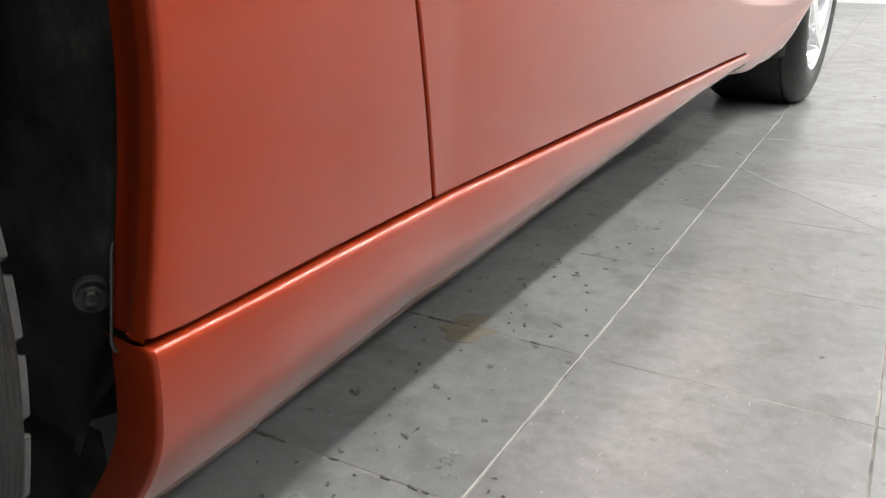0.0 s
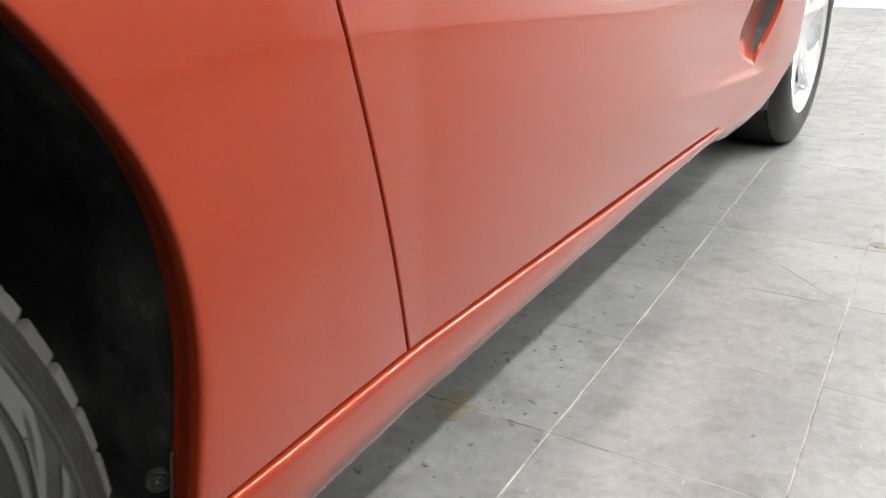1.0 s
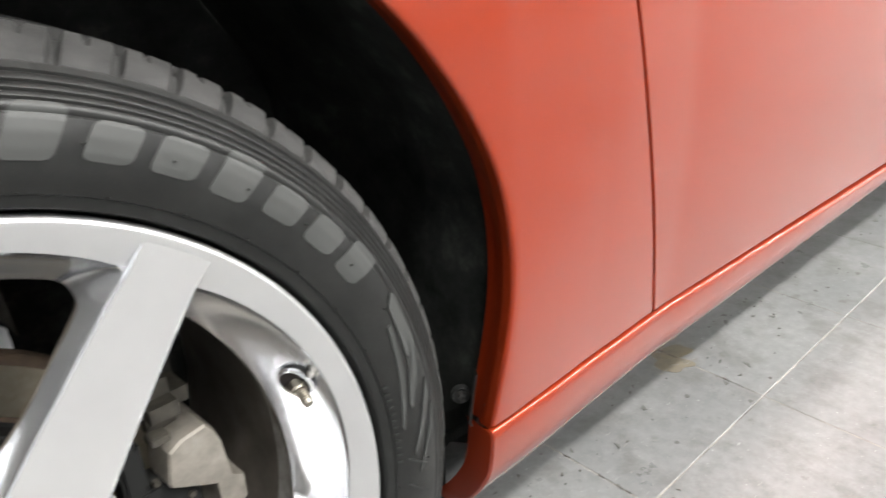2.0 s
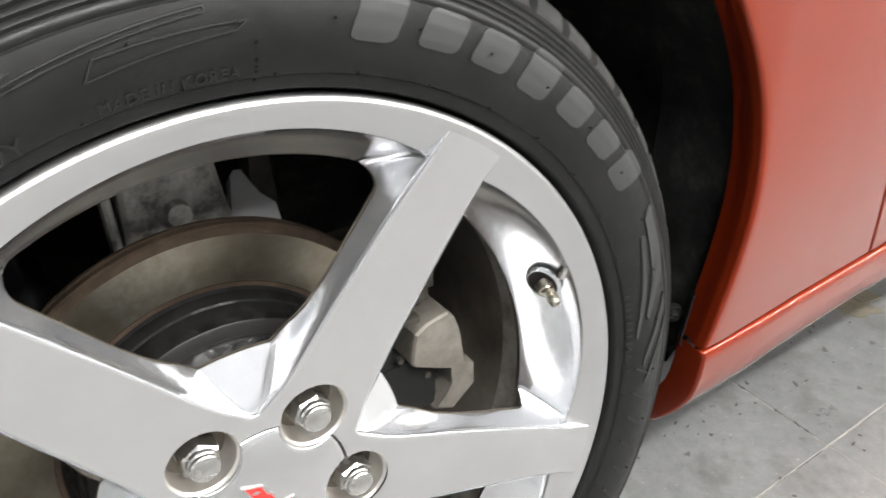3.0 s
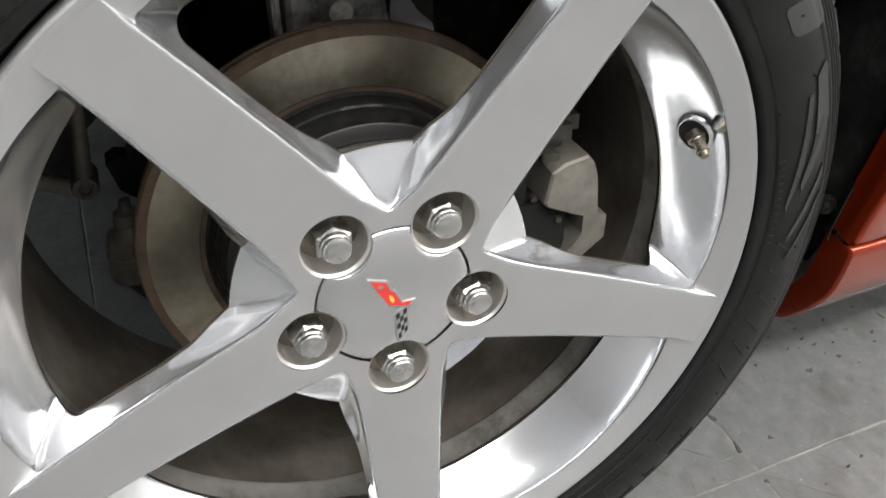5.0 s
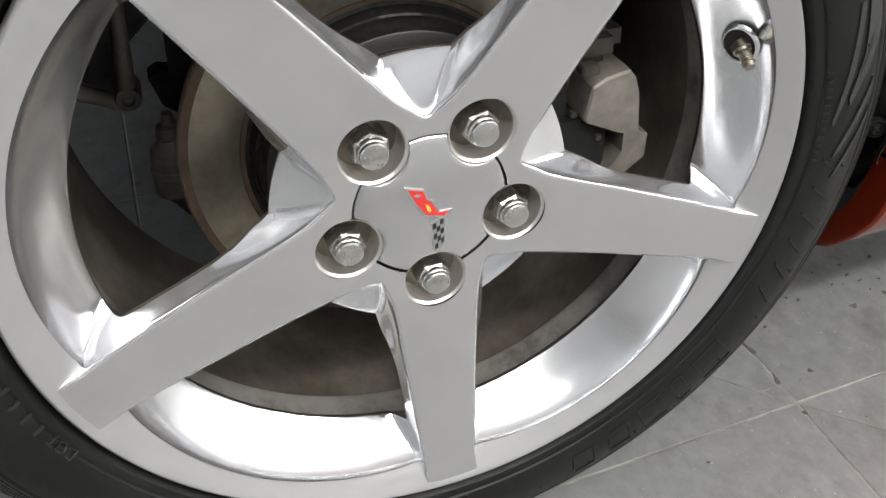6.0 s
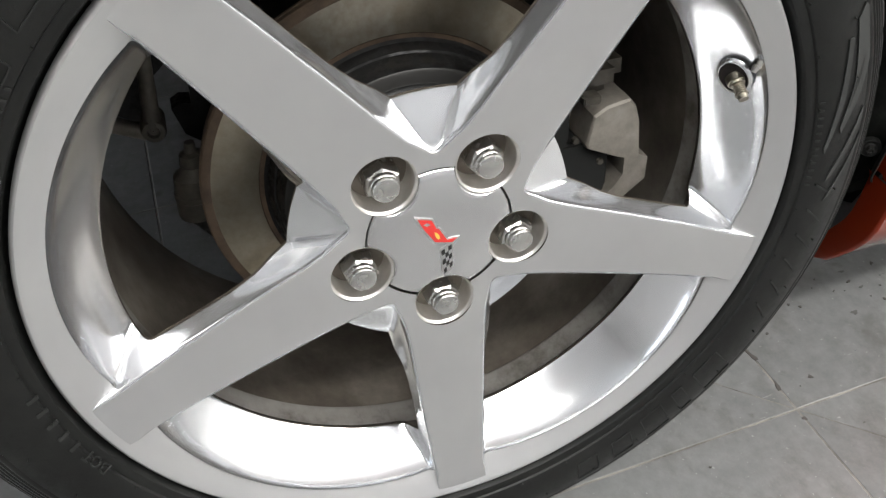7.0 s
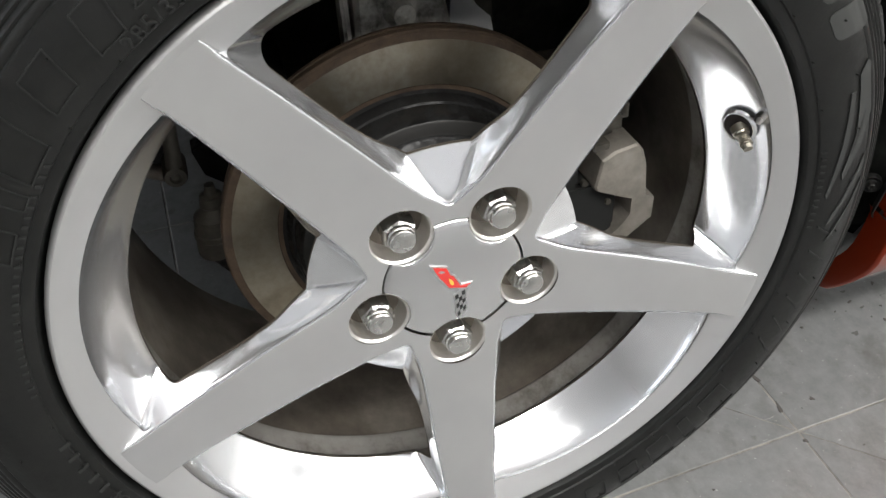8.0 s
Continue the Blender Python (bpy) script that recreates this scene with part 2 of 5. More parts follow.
link(DARK_WALL, ramp(DARK_WALL, noise_tex(DARK_WALL, 2.5, 5), [(0.3, (0.32, 0.325, 0.34)), (0.7, (0.37, 0.375, 0.39))]), bsdf(DARK_WALL).inputs["Base Color"])
TRIM = material("white_trim", (0.75, 0.75, 0.74), 0.4)
CEILING = material("white_ceiling", (0.78, 0.78, 0.78), 0.8)
DIRT = material("black_dirt", (0.065, 0.060, 0.053), 0.6)
SMUDGE = material("grey_smudge", (0.080, 0.079, 0.073), 0.42)
STAIN = material("yellowish_stain", (0.17, 0.135, 0.08), 0.45)
link(STAIN, ramp(STAIN, noise_tex(STAIN, 60, 5), [(0.3, (0.105, 0.095, 0.075)), (0.7, (0.17, 0.145, 0.10))]), bsdf(STAIN).inputs["Base Color"])


# ---------- mesh helpers ----------
def mesh_from(name, bm, mat, angle=35.0):
    me = bpy.data.meshes.new(name)
    bm.normal_update()
    limit = radians(angle)
    for e in bm.edges:
        if len(e.link_faces) == 2:
            e.smooth = e.calc_face_angle(0.0) < limit
    for fc in bm.faces:
        fc.smooth = True
    bm.to_mesh(me)
    bm.free()
    for m in mat if isinstance(mat, (list, tuple)) else [mat]:
        me.materials.append(m)
    return me


def part(name, bm, mat, parent=None, label="", angle=35.0):
    ob = new(name, mesh_from(name, bm, mat, angle))
    ob.parent = parent
    return tagged(ob, label)


def strip(bm, loops, closed=True, ends=False, mat=0):
    """Quads between loops of equally many points."""
    rows = [[bm.verts.new(p) for p in loop] for loop in loops]
    n = len(rows[0])
    for a, b in zip(rows, rows[1:]):
        for i in range(n if closed else n - 1):
            j = (i + 1) % n
            fc = bm.faces.new((a[i], a[j], b[j], b[i]))
            fc.material_index = mat
    if ends:
        bm.faces.new(rows[0][::-1])
        bm.faces.new(rows[-1])
    return rows


def box(bm, x0, x1, y0, y1, z0, z1, bevel=0.0, m=None):
    r = bmesh.ops.create_cube(bm, size=1.0, matrix=Matrix.Translation(((x0 + x1) / 2, (y0 + y1) / 2, (z0 + z1) / 2)) @ Matrix.Diagonal((x1 - x0, y1 - y0, z1 - z0, 1)))
    vs = r["verts"]
    if bevel:
        es = list({e for v in vs for e in v.link_edges})
        out = bmesh.ops.bevel(bm, geom=es, offset=bevel, segments=2, affect="EDGES")
        vs = list({v for fc in out["faces"] for v in fc.verts} | {v for v in vs if v.is_valid})
    if m is not None:
        bmesh.ops.transform(bm, matrix=m, verts=vs)
    return vs


def lathe(bm, profile, n=96, a0=0.0, a1=360.0, centre=(0, 0), mat=0):
    """Profile of (x, r) turned round the x axis through centre (y, z)."""
    whole = abs(a1 - a0) >= 359.9
    loops = []
    for x, r in profile:
        loops.append([(x, centre[0] + r * math.cos(t), centre[1] + r * math.sin(t)) for t in (radians(a0 + (a1 - a0) * k / (n if whole else n - 1)) for k in range(n))])
    return strip(bm, loops, whole, mat=mat)


def tube(bm, p, q, r0, r1=None, n=16, caps=True):
    p, q = Vector(p), Vector(q)
    d = (q - p).normalized()
    a = d.orthogonal().normalized()
    b = d.cross(a)
    r1 = r0 if r1 is None else r1
    strip(bm, [[c + r * (math.cos(t) * a + math.sin(t) * b) for t in (2 * math.pi * k / n for k in range(n))] for c, r in ((p, r0), (q, r1))], True, caps)


def fill_between(bm, outer, holes, x):
    """A flat sheet at x inside the loop outer, with holes; loops of (y, z)."""
    edges = []
    for loop in [outer] + holes:
        vs = [bm.verts.new((x, y, z)) for y, z in loop]
        edges += [bm.edges.new((vs[i], vs[(i + 1) % len(vs)])) for i in range(len(vs))]
    bmesh.ops.triangle_fill(bm, use_beauty=True, use_dissolve=False, edges=edges)


def resample(points, n):
    pts = [Vector(p) for p in points]
    d = [0.0]
    for a, b in zip(pts, pts[1:]):
        d.append(d[-1] + (b - a).length)
    out = []
    for k in range(n):
        s = d[-1] * k / (n - 1)
        i = max(j for j in range(len(d)) if d[j] <= s + 1e-12)
        i = min(i, len(pts) - 2)
        f = (s - d[i]) / max(d[i + 1] - d[i], 1e-12)
        out.append(pts[i].lerp(pts[i + 1], min(max(f, 0), 1)))
    return out


def smooth01(a, b, v):
    t = min(max((v - a) / (b - a), 0.0), 1.0)
    return t * t * (3 - 2 * t)


def interp(v, table):
    return float(np.interp(v, [a for a, _ in table], [b for _, b in table]))


# ---------- room ----------
x0, x1, y0, y1, zc = ROOM


def wall(name, a, b, c, d):
    bm = bmesh.new()
    box(bm, a, b, c, d, -0.1, zc)
    return tagged(part(name, bm, WALL if name == "wall_north" else DARK_WALL if name == "wall_east" else GREY_WALL), "plain painted showroom wall", "wall", kind="structure")


wall("wall_north", x0 - 0.15, x1 + 0.15, y1, y1 + 0.15)
bm = bmesh.new()
wx0, wx1, wz0, wz1 = SHOP_WINDOW
for a, b, c, d in ((x0 - 0.15, wx0, -0.1, zc), (wx1, x1 + 0.15, -0.1, zc), (wx0, wx1, -0.1, wz0), (wx0, wx1, wz1, zc)):
    box(bm, a, b, y0 - 0.15, y0, c, d)
tagged(part("wall_south", bm, GREY_WALL), "plain painted showroom wall round a shop window", "wall", kind="structure")
window = tagged(new("window_1"), "wide shop window in a white frame", "window", kind="structure")
window.location = (wx0, y0 - 0.08, wz0)
PANES, width = 4, wx1 - wx0
for k in range(PANES + 1):
    bm = bmesh.new()
    box(bm, max(width * k / PANES - 0.03, 0.0), min(width * k / PANES + 0.03, width), -0.03, 0.03, 0.06, wz1 - wz0 - 0.06, 0.004)
    part("mullion", bm, TRIM, window)
for z in (0.0, wz1 - wz0 - 0.06):
    bm = bmesh.new()
    box(bm, 0, width, -0.032, 0.032, z, z + 0.06, 0.004)
    part("window_frame", bm, TRIM, window)
for k in range(PANES):
    bm = bmesh.new()
    box(bm, width * k / PANES + 0.03, width * (k + 1) / PANES - 0.03, -0.004, 0.004, 0.06, wz1 - wz0 - 0.06)
    part("pane", bm, CLEAR, window, "clear glass").visible_shadow = False
wall("wall_west", x0 - 0.15, x0, y0, y1)
wall("wall_east", x1, x1 + 0.15, y0, y1)
bm = bmesh.new()
box(bm, x0 - 0.15, x1 + 0.15, y0 - 0.15, y1 + 0.15, zc, zc + 0.1)
tagged(part("ceiling", bm, CEILING), "plain white ceiling with strip lights below it", "ceiling", kind="structure")
bm = bmesh.new()
box(bm, x0, x1, y1 - 0.014, y1 - 0.001, 0.0, 0.10, 0.003)
tagged(part("baseboard", bm, TRIM), "white baseboard along the far wall", "baseboard", kind="structure")


def strip_light(lx):
    top = tagged(new("ceiling_light"), "long white strip light hanging under the ceiling", "ceiling light", "rows of ceiling lights")
    top.location = (lx, 2.6, LIGHT_Z)
    bm = bmesh.new()
    box(bm, -0.08, 0.08, -3.65, 3.65, -0.035, 0.035, 0.006)
    part("housing", bm, TRIM, top)
    for y in (-2.6, 0.0, 2.6):
        bm = bmesh.new()
        tube(bm, (0, y, 0.035), (0, y, zc - LIGHT_Z), 0.004, 0.004, 8)
        part("hanger", bm, CHROME, top)


for lx, down, up in LIGHT_ROWS:
    strip_light(lx)

# ---------- rear wheel ----------
RS, CAMBER = 0.3349, 3.66
PHASE = 54.04
WHEEL = pose(0, 0, RS, 0, -CAMBER, 0)

car = tagged(new("sports_car"), "orange metallic sports car on polished five-spoke alloy wheels", "car")
FACE_X = -0.0040  # plane of the hub's face
RING_X = 0.0080
RIM_IN = 0.2370  # where the ring ends and the dish begins


def polar(r, deg):
    return (r * math.cos(radians(deg)), r * math.sin(radians(deg)))


def turned(y, z, deg):
    c, s = math.cos(radians(deg)), math.sin(radians(deg))
    return (c * y - s * z, s * y + c * z)


def spoke_x(l):
    """The spokes' face rises from the hub to the lip."""
    return interp(l, [(0.0, FACE_X), (0.062, FACE_X), (0.075, -0.0022), (0.09, -0.0008), (0.11, 0.0002), (0.135, 0.0018), (0.16, 0.0043), (0.19, 0.0072), (0.215, 0.0106), (0.2545, 0.0180)])


def ring_x(r):
    """The cone of the outer ring."""
    return interp(r, [(RIM_IN, RING_X), (0.2418, 0.0110), (0.2484, 0.0146), (0.2535, 0.0176)])


def window_loop(sides, apex, rim_r, corner, x_side, x_rim, bulge=0.0):
    """One window between the spokes at 0 and 72 degrees, as points (x, y, z). sides: (l, w) along one spoke's edge from hub
    to rim. Also gives the corner's own point, before rounding."""
    half = [Vector(p) for p in sides]
    last, prev = half[-1], half[-2]
    d = (last - prev).normalized()
    lo, hi = 0.0, 0.1
    for _ in range(40):
        mid = (lo + hi) / 2
        lo, hi = (mid, hi) if (last + d * mid).length < rim_r else (lo, mid)
    hit = last + d * lo
    ang = math.degrees(math.atan2(hit.y, hit.x))
    back = hit - d * corner
    rim_a = ang + math.degrees(corner / rim_r)
    rim_p = Vector(polar(rim_r, rim_a))
    keep = [p for p in half if p.x < back.x - 0.002]
    one = [(x_side(p.x), p.x, p.y) for p in resample(keep + [back], 16)]
    for k in range(1, 9):
        t = k / 9
        p = (1 - t) ** 2 * back + 2 * t * (1 - t) * hit + t * t * rim_p
        s = smooth01(0, 1, t)
        one.append((x_side(back.x) * (1 - s) + x_rim * s, p.x, p.y))
    for k in range(21):
        r = rim_r + bulge * math.sin(math.pi * k / 40) ** 0.8
        one.append((ring_x(r) if bulge else x_rim, *polar(r, rim_a + (36 - rim_a) * k / 20)))
    two = [(x, *turned(y, -z, 72)) for x, y, z in one[::-1]][1:]
    a, b, tip = Vector(one[0][1:]), Vector(two[-1][1:]), Vector(polar(apex, 36))
    hub = [(1 - t) ** 2 * b + 2 * t * (1 - t) * tip + t * t * a for t in (k / 8 for k in range(1, 8))]
    return one + two + [(one[0][0], p.x, p.y) for p in hub], (x_rim, hit.x, hit.y)


SIDE_FACE = [(0.057, 0.0347), (0.072, 0.0326), (0.090, 0.0307), (0.110, 0.0294), (0.135, 0.0279), (0.160, 0.0264), (0.190, 0.0247), (0.215, 0.0230), (0.2545, 0.0207)]
SIDE_DEEP = [(0.094, 0.0412), (0.108, 0.0390), (0.125, 0.0346), (0.142, 0.0316), (0.165, 0.0296), (0.187, 0.0281), (0.213, 0.0266)]
BULGE, RIM_A = 0.0070, 6.85
loop_face, corner_face = window_loop(SIDE_FACE[:8], 0.062, RIM_IN, 0.006, spoke_x, RING_X, BULGE)
loop_deep, corner_deep = window_loop(SIDE_DEEP, 0.1035, 0.2160, 0.0125, lambda l: interp(l, [(0.094, -0.0205), (0.12, -0.013), (0.213, -0.0115)]), -0.0296)


def about(p, deg, k=1.0):
    """A point (x, y, z) of the wheel turned round its axle, and scaled."""
    y, z = turned(p[1] * k, p[2] * k, deg)
    return (p[0], y, z)


def wheel_face(wheel, phase, k, star, r_lip):
    """Face, ring, corners and polished window walls of a five-spoke wheel; k scales it across."""
    bm = bmesh.new()
    edges = []
    outline = []
    fine = [(p.x, p.y - 0.0024 * smooth01(0.056, 0.075, p.x) * (1 - smooth01(0.236, 0.250, p.x))) for p in resample(SIDE_FACE, 24)]
    for j in range(5):
        here = [(l, -w) for l, w in fine] + [polar(0.2545, a) for a in (-2.5, 0.0, 2.5)] + [(l, w) for l, w in fine[::-1]]
        a, b, tip = Vector(here[-1]), Vector(turned(*here[0], 72)), Vector(polar(0.062, 36))
        here += [tuple((1 - t) ** 2 * a + 2 * t * (1 - t) * tip + t * t * b) for t in (i / 6 for i in range(1, 6))]
        outline += [turned(*p, phase + 72 * j) for p in here]
    loops = [outline] + ([star] if star else [])
    rows = []
    for loop in loops:
        vs = [bm.verts.new((spoke_x(math.hypot(*p)), p[0] * k, p[1] * k)) for p in loop]
        edges += [bm.edges.new((vs[i], vs[(i + 1) % len(vs)])) for i in range(len(vs))]
        rows.append(vs)
    bmesh.ops.triangle_fill(bm, use_beauty=True, use_dissolve=False, edges=edges, normal=(1, 0, 0))
    # rounded edge and skirt of the spokes
    ring = [v.co.copy() for v in rows[0]]
    n = len(ring)
    out = []
    for i in range(n):
        d = ring[(i + 1) % n] - ring[i - 1]
        out.append(Vector((0, d.z, -d.y)).normalized())
    skirt = [rows[0]]
    ease = [0.45 + 0.55 * smooth01(0.056, 0.075, math.hypot(p.y, p.z) / k) * (1 - smooth01(0.236, 0.250, math.hypot(p.y, p.z) / k)) for p in ring]
    for f, dx in ((0.0010, -0.0002), (0.0018, -0.0006), (0.0024, -0.0013), (0.0028, -0.0024), (0.0029, -0.0045)):
        skirt.append([bm.verts.new(p + q * f * e + Vector((min(dx * e, 0.0072 - p.x) if dx < -0.003 else dx * e, 0, 0))) for p, q, e in zip(ring, out, ease)])
    for level, (a, b) in enumerate(zip(skirt, skirt[1:])):
        for i in range(n):
            bm.faces.new((a[i], a[(i + 1) % n], b[(i + 1) % n], b[i])).material_index = int(level > 0)
    part("spoke_face", bm, [FACE, POLISH], wheel, "satin silver five-spoke face", 40)
    bm = bmesh.new()
    e = r_lip - 0.2588 * k
    inner = []
    for a in range(360):
        u = ((a - phase) % 72 - RIM_A) / (72 - 2 * RIM_A)
        inner.append((RIM_IN + (BULGE * math.sin(math.pi * u) ** 0.8 if 0 < u < 1 else 0.0), a))
    strip(bm, [[(ring_x(r + (0.2484 - r) * f) + 0.0001, *polar((r + (0.2484 - r) * f) * k, a)) for r, a in inner] for f in (0.0, 0.15, 0.5, 1.0)])
    lathe(bm, [(0.0147, 0.2484 * k), (0.0176, 0.2535 * k), (0.0190, 0.2560 * k + e), (0.0200, 0.2580 * k + e), (0.0203, 0.2590 * k + e), (0.0199, 0.2602 * k + e), (0.0187, 0.2612 * k + e), (0.0165, 0.2618 * k + e), (0.012, 0.262 * k + e), (0.0, 0.258 * k + e), (-0.02, 0.245 * k + e)], 180)
    part("rim_lip", bm, FACE, wheel, "satin silver outer ring with bright lip")
    for j in range(5):
        bm = bmesh.new()
        face = [about((p[0] - 0.0004, p[1], p[2]), phase + 72 * j, k) for p in loop_face]
        deep = [about(p, phase + 72 * j, k) for p in loop_deep]
        centre = about((-0.03, *polar(0.16, 36)), phase + 72 * j, k)
        loops = [face]
        for t, tx in ((0.010, 0.035), (0.05, 0.11), (0.20, 0.30), (0.45, 0.54), (0.72, 0.77), (0.95, 0.95), (1.0, 1.0)):
            loops.append([(f[0] * (1 - tx) + d[0] * tx, f[1] * (1 - t) + d[1] * t, f[2] * (1 - t) + d[2] * t) for f, d in zip(face, deep)])
        loops.append([(p[0] - 0.0015, p[1] + (p[1] - centre[1]) * 0.004, p[2] + (p[2] - centre[2]) * 0.004) for p in deep])
        loops.append([(p[0] - 0.0035, p[1] + (p[1] - centre[1]) * 0.03, p[2] + (p[2] - centre[2]) * 0.03) for p in deep])
        strip(bm, loops[:-2])
        strip(bm, loops[-3:], mat=1)
        # the ledges at the two rim corners
        m = len(loop_face) - 7
        for idx, corner in ((list(range(15, 25)), corner_face), (list(range(m - 25, m - 15)), (corner_face[0], *turned(corner_face[1], -corner_face[2], 72)))):
            tip = bm.verts.new(about((corner[0] - 0.0002, corner[1], corner[2]), phase + 72 * j, k))
            vs = [bm.verts.new(face[i]) for i in idx]
            for u, v in zip(vs, vs[1:]):
                bm.faces.new((u, v, tip))
        part("window_wall", bm, [POLISH, BARREL], wheel, "mirror-polished dish wall between two spokes", 50)
    bm = bmesh.new()
    edges = []
    for loop in [[(-0.039, *polar(0.2260, a)) for a in np.arange(0, 360, 2)]] + [[about((p[0] - 0.003, p[1], p[2]), phase + 72 * j) for p in loop_deep] for j in range(5)]:
        vs = [bm.verts.new((x, y * k, z * k)) for x, y, z in loop]
        edges += [bm.edges.new((vs[i], vs[(i + 1) % len(vs)])) for i in range(len(vs))]
    bmesh.ops.triangle_fill(bm, use_beauty=True, use_dissolve=False, edges=edges, normal=(1, 0, 0))
    part("spoke_back", bm, BARREL, wheel)


POCKET_R, LUG_R, CAP_R = 0.0218, 0.0606, 0.0526


def star_radius(deg, grow, outer, pocket=0.0):
    """Edge of the cap's opening: a circle joined with (outer) or cut by the five lug pockets."""
    k = (deg + 36) % 72 - 36
    c, s = LUG_R * math.cos(radians(k)), LUG_R * math.sin(radians(k))
    disc = (POCKET_R + pocket + (grow if outer else 0.0)) ** 2 - s * s
    if disc <= 0:
        return CAP_R + grow
    root = math.sqrt(disc)
    return max(CAP_R + grow, c + root) if outer else min(CAP_R + grow, c - root)


def rear_wheel(parent):
    wheel = new("rear_wheel")
    wheel.parent = parent
    wheel.matrix_basis = WHEEL
    tagged(wheel, "polished five-spoke alloy wheel with low-profile tyre")
    star = [turned(*polar(star_radius(a, 0.0006, True), a), PHASE) for a in np.arange(0, 360, 1.5)]
    wheel_face(wheel, PHASE, 1.0, star, 0.2588)
    # barrel
    bm = bmesh.new()
    lathe(bm, [(-0.0345, 0.2262), (-0.0365, 0.2268), (-0.0400, 0.2262), (-0.0570, 0.2234), (-0.0590, 0.2226), (-0.0605, 0.2227)], 120)
    part("barrel_lip", bm, LIP, wheel, "grey front lip of the barrel")
    bm = bmesh.new()
    lathe(bm, [(-0.0605, 0.2227), (-0.0625, 0.2246), (-0.11, 0.2256), (-0.15, 0.2270), (-0.19, 0.2296), (-0.211, 0.2316), (-0.2125, 0.2334), (-0.236, 0.2364), (-0.242, 0.2440), (-0.243, 0.2600)], 120)
    part("barrel", bm, BARREL, wheel, "brown brake-dusted inner barrel")
    # lug pockets and nuts
    for k in range(5):
        cy, cz = polar(LUG_R, PHASE + 72 * k)
        bm = bmesh.new()
        lathe(bm, [(FACE_X + 0.0003, POCKET_R + 0.0012), (FACE_X - 0.0002, POCKET_R + 0.0003), (FACE_X - 0.0016, POCKET_R - 0.0006), (FACE_X - 0.020, POCKET_R - 0.0012), (-0.0290, POCKET_R - 0.0022), (-0.0310, 0.0165), (-0.0312, 0.002)], 40, centre=(cy, cz))
        part("lug_pocket", bm, POCKET, wheel, "machined lug hole", 30)
        bm = bmesh.new()
        turn = 11 + 17 * k
        hexa = []
        for x, r in ((-0.0310, 0.0134), (-0.0072, 0.0130), (-0.0056, 0.0126), (-0.0036, 0.0108)):
            hexa.append([(x, cy + r * math.cos(radians(60 * i + turn)), cz + r * math.sin(radians(60 * i + turn))) for i in range(6)])
        strip(bm, hexa, True, True)
        lathe(bm, [(-0.0042, 0.0103), (-0.0016, 0.0103), (-0.0006, 0.0098), (-0.0002, 0.0094), (0.0018, 0.0092), (0.0028, 0.0085), (0.0033, 0.0072), (0.0037, 0.0001)], 28, centre=(cy, cz))
        part("lug_nut", bm, CHROME, wheel, "steel lug nut with domed cap", 22)
    # centre cap
    bm = bmesh.new()
    loops = []
    for f, drop in ((1.0, 0.02), (1.0, 0.0026), (0.996, 0.0014), (0.985, 0.0006), (0.965, 0.0001), (0.9, 0), (0.8, 0), (0.7, 0), (0.6, 0), (0.45, 0), (0.3, 0), (0.15, 0), (0.02, 0)):
        row = []
        for a in np.arange(0, 360, 1.5):
            w = smooth01(0.15, 1.0, f)
            r = f * (w * star_radius(a, -0.0003, False, 0.0012) + (1 - w) * 0.046)
            row.append((FACE_X + 0.0046 * (1 - (r / 0.0526) ** 2.6) - drop, *turned(*polar(r, a), PHASE)))
        loops.append(row)
    strip(bm, loops)
    part("centre_cap", bm, CAP, wheel, "satin silver five-lobed centre cap")
    emblem(wheel)
    valve(wheel)
    tyre(wheel)
    return wheel


def flat_poly(name, pts, x, thick, mat, parent, label=""):
    """A thin raised plate with the outline pts (y, z)."""
    pts = [(1.02 * y + 0.0043, 1.03 * z - 0.0119) for y, z in pts]
    bm = bmesh.new()
    strip(bm, [[(x - 0.002, *p) for p in pts], [(x + thick, *p) for p in pts]], True, True)
    return part(name, bm, mat, parent, label)


